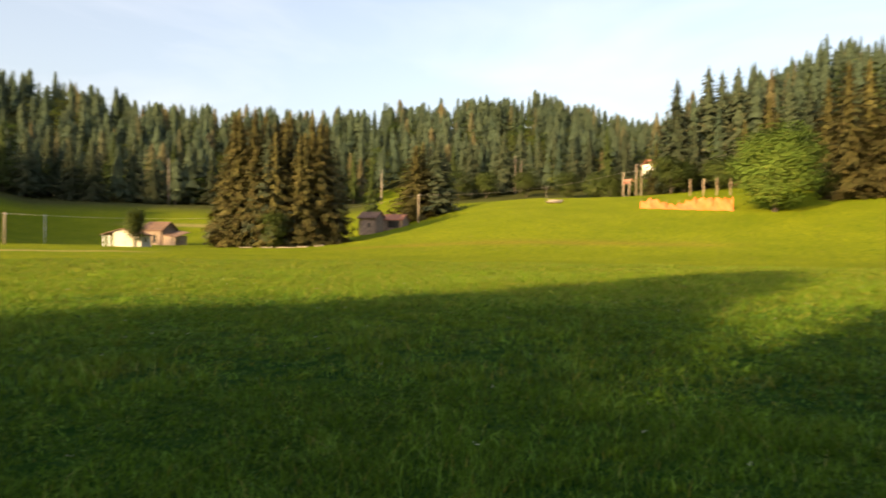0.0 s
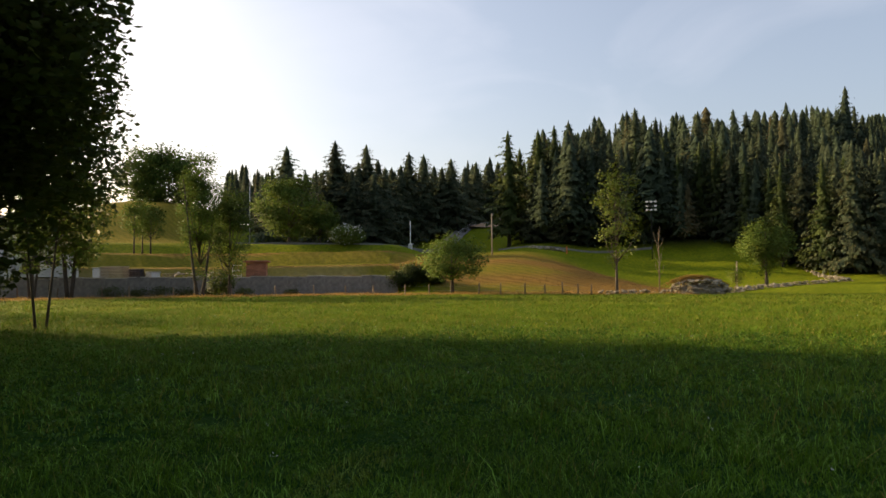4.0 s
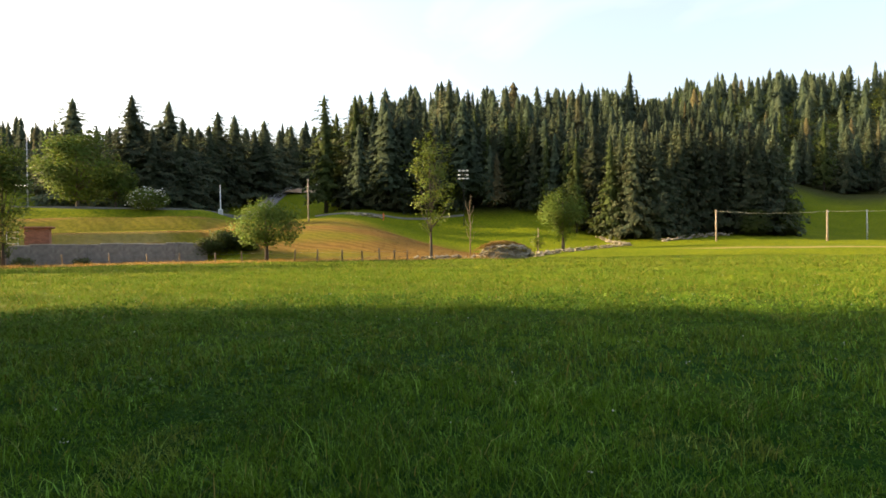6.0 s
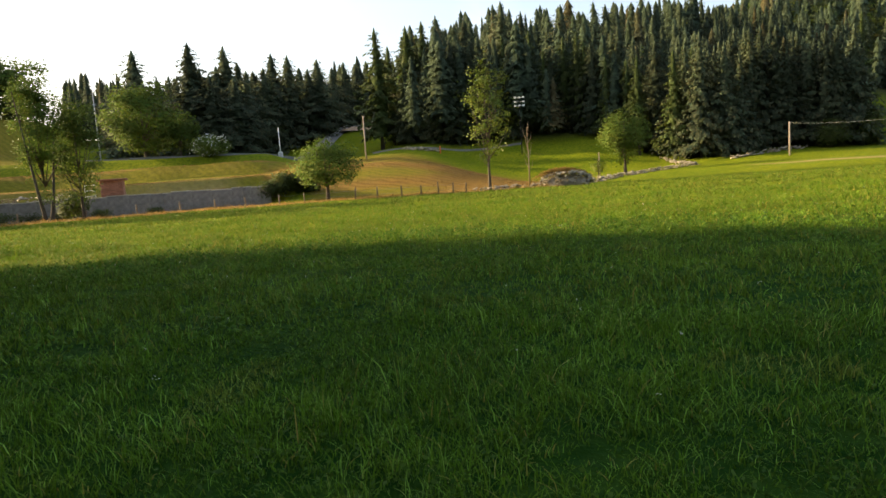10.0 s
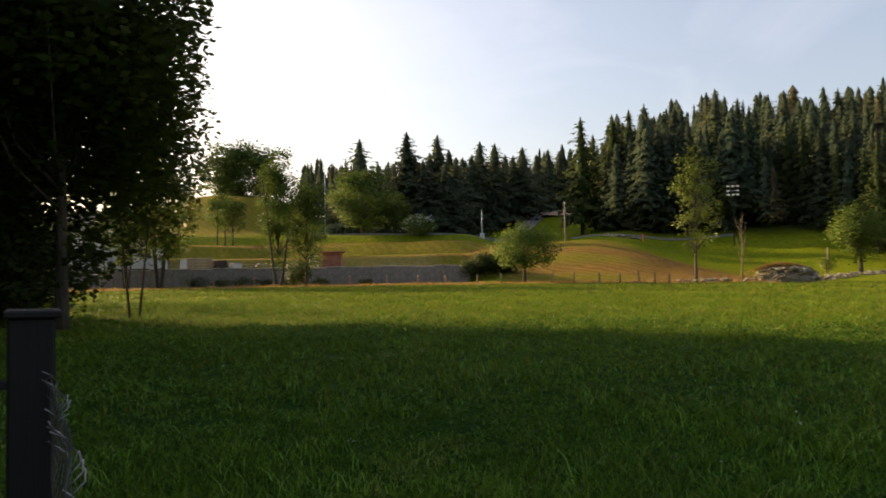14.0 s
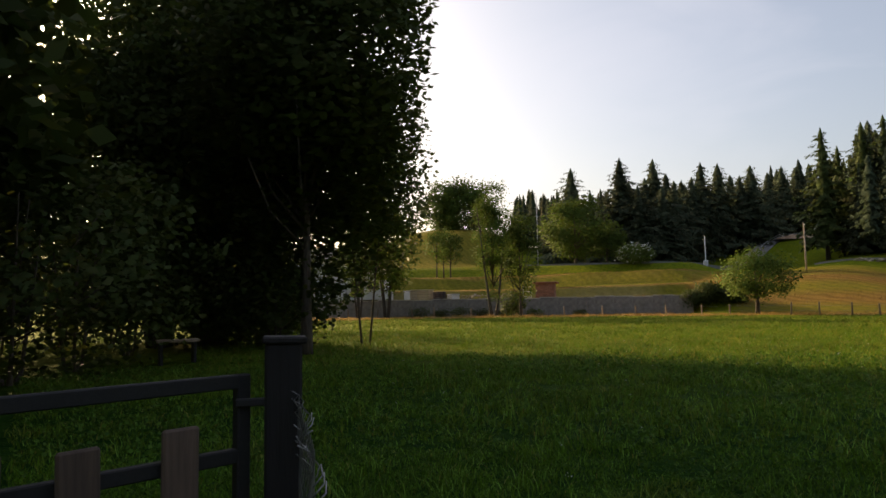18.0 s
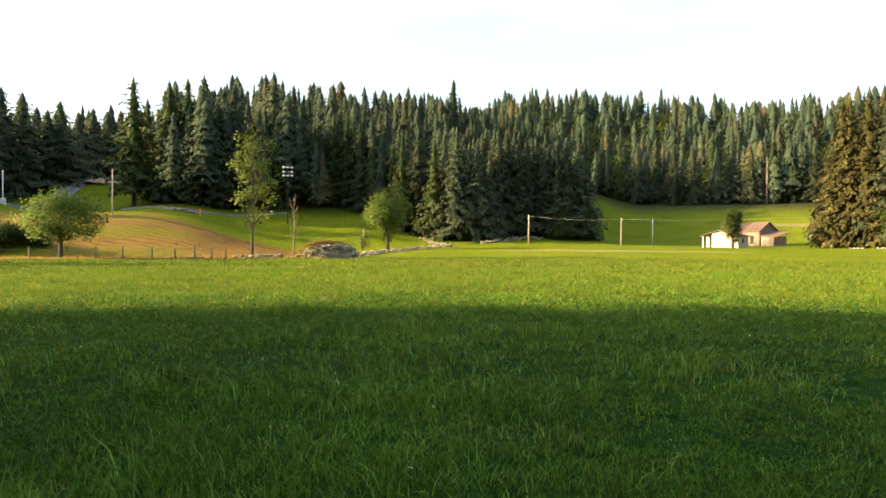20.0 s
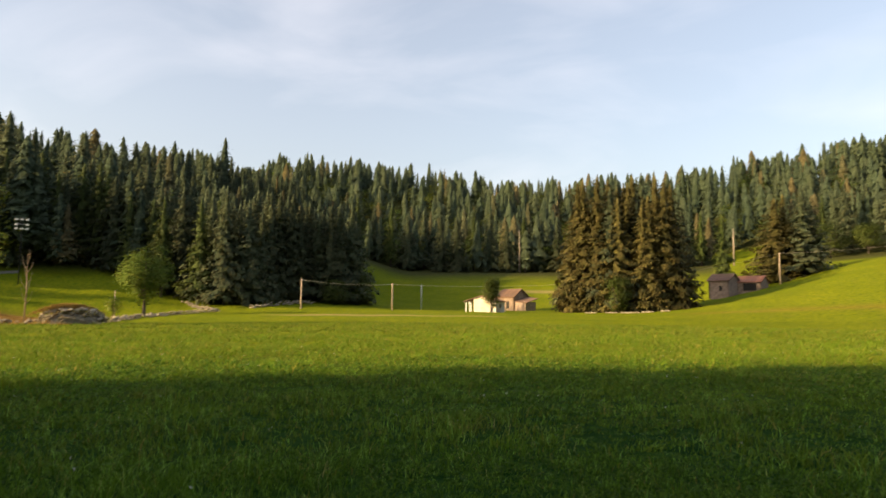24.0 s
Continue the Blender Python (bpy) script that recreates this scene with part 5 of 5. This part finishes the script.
def dry_wall(name, ends, n, lo, hi, height, label, seed):
    """A tumbled dry stone wall from one bearing and distance to the next."""
    w = empty(name, Matrix.Identity(4), label, "stone wall")
    pts = [Vector(spot(b, r)) for b, r in ends]
    seg = [(pts[i + 1] - pts[i]).length for i in range(len(pts) - 1)]

    def where(g, t):
        s = t * sum(seg)
        for i, l in enumerate(seg):
            if s <= l or i == len(seg) - 1:
                p = pts[i].lerp(pts[i + 1], min(1, s / l))
                break
            s -= l
        q = p + Vector((g.gauss(0, 0.22), g.gauss(0, 0.22), 0))
        bq, rq = math.degrees(math.atan2(-q.x, q.y)), math.hypot(q.x, q.y)
        return Vector((q.x, q.y, float(relief(rq, bq)) + g.uniform(0.0, height)))

    stones_along(w, n, where, lo, hi, seed)
    return w


dry_wall("dry_stone_wall", ((56.2, 71), (53.6, 86), (50.6, 97), (47.9, 106)), 290, 0.25, 0.55, 0.45, "tumbled pale dry stone wall along the meadow", 23)
dry_wall("dry_stone_wall", ((47.9, 106), (49.3, 114), (50.4, 121)), 60, 0.4, 0.75, 0.5, "tumbled dry stone wall turning towards the forest", 24)
dry_wall("dry_stone_wall", ((45.3, 113), (43.5, 117), (41.4, 122), (40.0, 124)), 70, 0.45, 0.8, 0.5, "short dry stone wall before the dark forest", 25)
dry_wall("stone_row", ((72.0, 128), (70.4, 126), (69.0, 126)), 36, 0.5, 1.0, 0.4, "row of pale boulders on the slope", 26)

# ---- wooden fence along the meadow ----
fence = empty("pasture_fence", Matrix.Identity(4), "weathered wooden pasture fence with slack wire", "fence")
fence_at = [(112.5, 75.0), (110.0, 74.5), (107.0, 74.3), (105.1, 74.3), (101.9, 73.6), (97.5, 72.4), (93.9, 71.0), (90.7, 69.6), (88.0, 69.0), (85.6, 68.6), (82.9, 68.4),
            (80.8, 68.0), (76.5, 66.6), (74.6, 65.8), (72.5, 65.0), (70.8, 64.6), (69.3, 64.8), (68.0, 65.2), (66.9, 65.8)]
rngf = random.Random(12)
posts = []
for b, r in fence_at:
    p = spot(b, r)
    h = rngf.uniform(1.0, 1.25)
    part("post", tube("post", [(0, 0, -0.3), (0, 0, h - 0.08), (0.0, 0.0, h)], [0.075, 0.07, 0.045], M_POST, 7), fence, "", Matrix.Translation(p) @ pose(0, 0, 0, rngf.uniform(-4, 4), rngf.uniform(-4, 4), 0))
    posts.append(p)
for z in (0.45, 0.9):
    for i in range(len(posts) - 1):
        a, c = posts[i] + Vector((0, 0, z)), posts[i + 1] + Vector((0, 0, z))
        part("wire", tube("wire", [a, (a + c) / 2 - Vector((0, 0, 0.06)), c], [0.008] * 3, M_WIRE, 3), fence)

# ---- poles and lines ----
def pole(b, r, h, label, rad=0.11, mat=M_POLE, group="line poles", insulators=1, name="utility_pole"):
    p = empty(name, stand(b, r), label, "pole", group)
    part("shaft", tube("shaft", [(0, 0, -0.5), (0, 0, h)], [rad * 1.15, rad * 0.8], mat, 9), p)
    for k in range(insulators):
        part("insulator", tube("insulator", [(0.12 + 0.02 * k, 0, h - 0.35 - 0.35 * k), (0.12 + 0.02 * k, 0, h - 0.15 - 0.35 * k)], [0.06, 0.04], M_WHITE, 7), p)
        part("bracket", box("bracket", 0.16, 0.03, 0.03, M_IRON), p, "", pose(0.06, 0, h - 0.36 - 0.35 * k))
    return spot(b, r, h - 0.2)


t_a = pole(41.17, 112, 5.0, "pale wooden line pole in the meadow", 0.13)
t_b = pole(33.42, 112, 4.6, "pale wooden line pole in the meadow", 0.13)
pole(30.9, 128, 4.9, "thin grey pole behind the line", 0.09, M_METAL, "", 0)
t_c = pole(1.85, 152, 6.6, "wooden line pole on the hill beside the barn", 0.15)
t_d = pole(-15.6, 178, 6.6, "wooden line pole on the hilltop", 0.14)
pole(-16.65, 184, 9.0, "wooden line pole on the hilltop", 0.14)
pole(-17.05, 190, 9.4, "wooden line pole on the hilltop", 0.13)
pole(-16.1, 176, 4.6, "short wooden pole on the hilltop", 0.12)
t_e = pole(75.3, 113, 7.2, "wooden pole on the mown field's crest", 0.12)
pole(82.42, 128, 5.6, "white pole with a box at its foot beside the road", 0.09, M_WHITE, "", 0)
for b, r, h in ((78.88, 192, 5.5), (78.4, 194, 5.6)):
    pole(b, r, h, "slim pole beside the upper road", 0.12, M_METAL, "road poles", 0)
pole(55.5, 99, 3.6, "short wooden pole beside the round tree", 0.09, M_POLE, "", 0)
meter = empty("meter_box", stand(82.42, 127.8), "white meter box at the pole's foot", "box")
part("body", box("body", 0.8, 0.5, 1.1, M_WHITE, 0.03), meter)
part("door", box("door", 0.6, 0.05, 0.8, M_METAL, 0.01), meter, "", pose(0, -0.27, 0.15))


def cable(a, c, sag, label, thick=0.015):
    pts = [a.lerp(c, t / 8) - Vector((0, 0, sag * (1 - (t / 4 - 1) ** 2))) for t in range(9)]
    return tagged(new("overhead_cable", tube("overhead_cable", pts, [thick] * 9, M_CABLE, 5)), label, "cable", "overhead line")


cable(t_a, t_b, 0.35, "pale overhead cable between meadow poles")
cable(t_b, spot(14.0, 132, 6.0), 0.7, "pale overhead cable running past the barns")
cable(spot(14.0, 132, 6.0), t_c, 0.5, "pale overhead cable running up to the barn")
cable(t_c, t_d, 1.6, "pale overhead cable climbing the hill")
cable(t_d, spot(-26, 186, 9.0), 0.8, "pale overhead cable over the hilltop")

# thin mast over the trees
mast = empty("antenna_mast", stand(96.0, 150), "thin tall antenna mast above the trees", "mast")
part("shaft", tube("shaft", [(0, 0, -0.5), (0, 0, 15.8)], [0.16, 0.07], M_METAL, 7), mast)
for z in (11.0, 13.0, 14.6):
    part("crossarm", box("crossarm", 1.0, 0.06, 0.06, M_METAL, 0.01), mast, "", pose(0, 0, z, 0, 0, 30))
# floodlights at the forest's edge
flood = empty("floodlight_pole", stand(61.9, 126), "pole with a block of white floodlights", "lamp")
part("shaft", tube("shaft", [(0, 0, -0.5), (0, 0, 10.9)], [0.08, 0.05], M_DARKWOOD, 8), flood)
for z in (8.9, 9.6, 10.4):
    for px in (-0.75, 0.0, 0.75):
        if (z, px) != (9.6, 0.0):
            part("lamp_head", box("lamp_head", 0.42, 0.2, 0.3, M_WHITE, 0.04), flood, "", pose(px, -0.2, z, 12, 0, 0))
    part("crossarm", box("crossarm", 2.0, 0.08, 0.08, M_METAL, 0.01), flood, "", pose(0, 0, z + 0.14))

# ---- road with its railing ----
def ribbon(name, ends, width, lift, mat):
    pts = []
    for i in range(len(ends) - 1):
        for k in range(8):
            t = k / 8
            pts.append(tuple(ends[i][j] * (1 - t) + ends[i + 1][j] * t for j in (0, 1)))
    pts.append(ends[-1])
    vs, fs = [], []
    for i, (b, r) in enumerate(pts):
        p = spot(b, r)
        q = spot(*pts[min(i + 1, len(pts) - 1)]) - spot(*pts[max(i - 1, 0)])
        side = Vector((-q.y, q.x, 0)).normalized() * width / 2
        for s in (-1, 1):
            for z in (lift, -0.6):
                e = p + side * s
                vs.append((e.x, e.y, p.z + z))
    for i in range(len(pts) - 1):
        o = 4 * i
        for a, c in ((0, 2), (2, 3), (1, 0)):
            fs.append((o + a, o + c, o + c + 4, o + a + 4))
    return mesh_of(name, vs, fs, mat)


tagged(new("road", ribbon("road", [(97, 129), (92, 127), (87, 127), (82, 133), (79.6, 156), (77.6, 176), (75.6, 190)], 4.2, 0.35, M_ROAD)), "worn grey asphalt road climbing between the fields", "road", kind="structure")
tagged(new("path", ribbon("path", [(74.6, 133), (71.5, 130), (67.0, 131), (62.0, 134)], 1.6, 0.2, M_ROAD)), "narrow grey path along the forest", "path", kind="structure")
bank = empty("bare_earth_bank", stand(75.2, 176, 10), "strip of bare tan earth above the road", "earth bank")
bm = bmesh.new()
bmesh.ops.create_grid(bm, x_segments=16, y_segments=6, size=1.0)
for v in bm.verts:
    x, y = v.co.x, v.co.y
    v.co = Vector((x * 6.5, y * 2.2, 1.3 * max(0.0, 1 - x ** 4) * (0.5 + 0.5 * y) + 0.25 * noise.noise(Vector((x * 4, y * 3, 0))) - 0.2))
part("earth", bm_mesh("earth", bm, surface("bare_earth", (0.56, 0.36, 0.20), (0.62, 0.42, 0.26), 1.0, 0.95, (0.36, 0.27, 0.17), 8.0, 0, 0.6, 0.05)), bank)
rail = empty("road_railing", Matrix.Identity(4), "grey metal railing beside the climbing road", "railing")
rail_pts = [spot(80.2 - 0.5 * k, 150 + 4.4 * k) for k in range(8)]
for i, p in enumerate(rail_pts):
    part("post", box("post", 0.12, 0.12, 1.5, M_METAL, 0.01), rail, "", Matrix.Translation(p - Vector((0, 0, 0.1))))
    if i:
        for z in (0.7, 1.3):
            part("rail", tube("rail", [rail_pts[i - 1] + Vector((0, 0, z)), p + Vector((0, 0, z))], [0.05, 0.05], M_METAL, 5), rail)
        a, c = rail_pts[i - 1] + Vector((0, 0, 0.1)), p + Vector((0, 0, 1.25))
        part("brace", tube("brace", [a, c], [0.035, 0.035], M_METAL, 4), rail)
sign = empty("red_marker_post", stand(68.9, 124), "short red marker post on the slope", "marker")
part("shaft", box("shaft", 0.25, 0.25, 1.4, M_ORANGE, 0.03), sign)

# ---- orange net on the hill ----
net = empty("safety_net", Matrix.Identity(4), "torn orange plastic safety net sagging between posts", "net fence")
nv, nf = [], []
NB = 46
for i in range(NB):
    b = -17.0 - 7.1 * i / (NB - 1)
    r = 139 - 0.4 * (b + 17) * -1
    hgt = 0.75 + 1.1 * math.exp(-((i - 6) / 5) ** 2) + 1.35 * float(smooth(17, 29, i)) + 0.3 * math.sin(i * 1.7) + 0.2 * math.sin(i * 3.1)
    for k in range(5):
        p = spot(b, r + 0.9 * math.sin(i * 0.8 + k) * 0.4 + (4 - k) * -0.28, hgt * k / 4)
        nv.append(tuple(p))
for i in range(NB - 1):
    for k in range(4):
        o = i * 5 + k
        nf.append((o, o + 5, o + 6, o + 1))
part("netting", mesh_of("netting", nv, nf, M_ORANGE), net)
for i in range(8):
    part("stake", tube("stake", [(0, 0, -0.3), (0, 0, 1.7)], [0.05, 0.04], M_POST, 6), net, "", stand(-17.1 - i, 139.4 - 0.4 * i) @ pose(0, 0, 0, 0, rngf.uniform(-8, 8), 0))
# upright timbers behind the net
frame_posts = empty("timber_posts", Matrix.Identity(4), "row of tall bare timber posts behind the net", "posts")
for b in (-20.9, -21.9, -22.9, -23.9):
    part("post", tube("post", [(0, 0, -0.4), (0, 0, 3.9)], [0.16, 0.13], M_POST, 8), frame_posts, "", stand(b, 162))
logs = empty("timber_logs", stand(-9.9, 150, 10), "few pale cut logs lying on the hill", "logs")
for k, (py, z) in enumerate(((-0.5, 0.2), (0, 0.22), (0.5, 0.2), (-0.2, 0.55))):
    part("log", tube("log", [(-1.8 + 0.2 * k, py, z), (1.6 + 0.15 * k, py + 0.1, z)], [0.2, 0.18], M_DEADWOOD, 8), logs)
thin = empty("bare_stake", stand(-9.2, 152), "thin bare stake by the logs", "stake")
part("shaft", tube("shaft", [(0, 0, -0.3), (0.1, 0, 3.6)], [0.07, 0.04], M_DEADWOOD, 6), thin)

# hill house among the trees
def hill_house(m, w, h, label):
    o = empty("hill_house", m, label, "house")
    part("wall", box("wall", w, 6, h + 1, M_WHITEWALL, 0.03), o, "", pose(0, 0, -1))
    for a in (0, 180):
        part("roof", slab_roof("roof", w, 3.0, h - 0.05, 1.7, M_ROOFRED, 0.7), o, "", pose(0, 0, 0, 0, 0, a) @ pose(0, -1.5, 0))
    for z in np.arange(1.2, h - 1.2, 2.8):
        for px in (-w * 0.3, 0, w * 0.3):
            opening(o, px, -3.03, float(z), 0.9, 1.2)
    part("balcony", box("balcony", w * 0.9, 1.1, 0.18, M_POST, 0.03), o, "wooden balcony", pose(0, -3.55, h * 0.42))
    return o


hill_house(stand(-17.9, 256, 35), 4.0, 7.6, "tall pale house with red roof among the hilltop trees")
hill_house(stand(-16.5, 236, -10), 5.0, 3.6, "low pale house behind the hilltop poles")

# ---- gate and garden fence beside the camera ----
def flat(b, r, z):
    return Vector((-r * math.sin(radians(b)), r * math.cos(radians(b)), z))


gpost = empty("gate_post", Matrix.Translation(flat(117.9, 2.25, 0)) @ pose(0, 0, 0, 0, 0, 118), "dark square wooden gate post with a flat cap", "post")
part("shaft", box("shaft", 0.118, 0.118, 1.58, M_DARKWOOD, 0.008), gpost, "", pose(0, 0, -0.1))
part("cap", box("cap", 0.142, 0.142, 0.022, M_DARKWOOD, 0.005), gpost, "thin overhanging cap", pose(0.004, 0, 1.478, 0, 1.5, 0))
part("hinge", box("hinge", 0.10, 0.025, 0.025, M_IRON, 0.004), gpost, "", pose(-0.10, -0.02, 1.28))

ga, gb = flat(120.9, 2.28, 0), flat(135.6, 2.07, 0)
gdir = (gb - ga).normalized()
gate = empty("garden_gate", Matrix.Translation(ga) @ pose(0, 0, 0, 0, 0, math.degrees(math.atan2(gdir.y, gdir.x))), "dark iron garden gate with short brown wooden pickets", "gate")
for px in (0.015, 1.065):
    part("stile", box("stile", 0.045, 0.04, 1.36, M_IRON, 0.004), gate, "", pose(px, 0, 0.02))
for z in (1.335, 1.10, 0.25):
    part("rail", box("rail", 1.05, 0.035, 0.045, M_IRON, 0.004), gate, "", pose(0.525, 0, z))
for k in range(5):
    px = 0.233 + 0.253 * k
    part("picket", box("picket", 0.108, 0.024, 1.157 - 0.017 * (k % 2), M_PICKET, 0.006), gate, "", pose(px, 0.045, 0.085, 0, 1.2 * (k % 2), 0))
gp2 = empty("gate_post", Matrix.Translation(ga + gdir * 1.2) @ pose(0, 0, 0, 0, 0, 118), "dark square wooden gate post with a flat cap", "post")
part("shaft", box("shaft", 0.118, 0.118, 1.58, M_DARKWOOD, 0.008), gp2, "", pose(0, 0, -0.1))
part("cap", box("cap", 0.142, 0.142, 0.022, M_DARKWOOD, 0.005), gp2, "", pose(0, 0, 1.478))

# loose chain-link mesh running from the post towards the camera
chain = empty("wire_fence", Matrix.Identity(4), "sagging galvanised chain-link mesh fixed to the gate post", "fence")
c0, c1 = flat(116.6, 2.2, 0), flat(114.2, 0.95, 0)
cl = (c1 - c0)
wires = []
NC, NR = 30, 20
for i in range(-NR, NC):
    for sgn in (1, -1):
        pts = []
        for k in range(NR + 1):
            u = (i + k if sgn > 0 else i + NR - k) / NC
            if 0 <= u <= 1.0:
                top = 1.27 - 0.10 * u
                z = 0.05 + top * k / NR
                wob = 0.010 * math.sin(k * math.pi) + 0.018 * math.sin(9 * u + 0.5 * k) * (0.4 + u)
                q = c0 + cl * u
                pts.append(Vector((q.x + wob * 0.4 + 0.006 * (1 if (k % 2) else -1), q.y + wob, z)))
        if len(pts) > 1:
            wires.append(tube_arrays(pts, [0.0019] * len(pts), 3))
part("mesh", mesh_of("mesh", *joined(wires), M_WIRE), chain)
rngc = random.Random(4)
for k in range(26):
    u = k / 25
    q = c0 + cl * u + Vector((0, 0, 1.30 - 0.10 * u))
    a = rngc.uniform(0, 6.28)
    pts = [q + Vector((0.018 * math.cos(a + j) * j * 0.4, 0.018 * math.sin(a + j) * j * 0.4, -0.03 + 0.016 * j)) for j in range(5)]
    part("wire_end", tube("wire_end", pts, [0.0018] * 5, M_WIRE, 3), chain)

# things in the dark garden
bench = empty("garden_bench", stand(126.2, 20.5, 8), "pale plank bench in the garden's shade", "bench")
part("seat", box("seat", 1.15, 0.45, 0.09, M_POST, 0.02), bench, "", pose(0, 0, 0.62))
for px in (-0.45, 0.45):
    part("leg", box("leg", 0.09, 0.4, 0.66, M_DARKWOOD, 0.02), bench, "", pose(px, 0, -0.03))
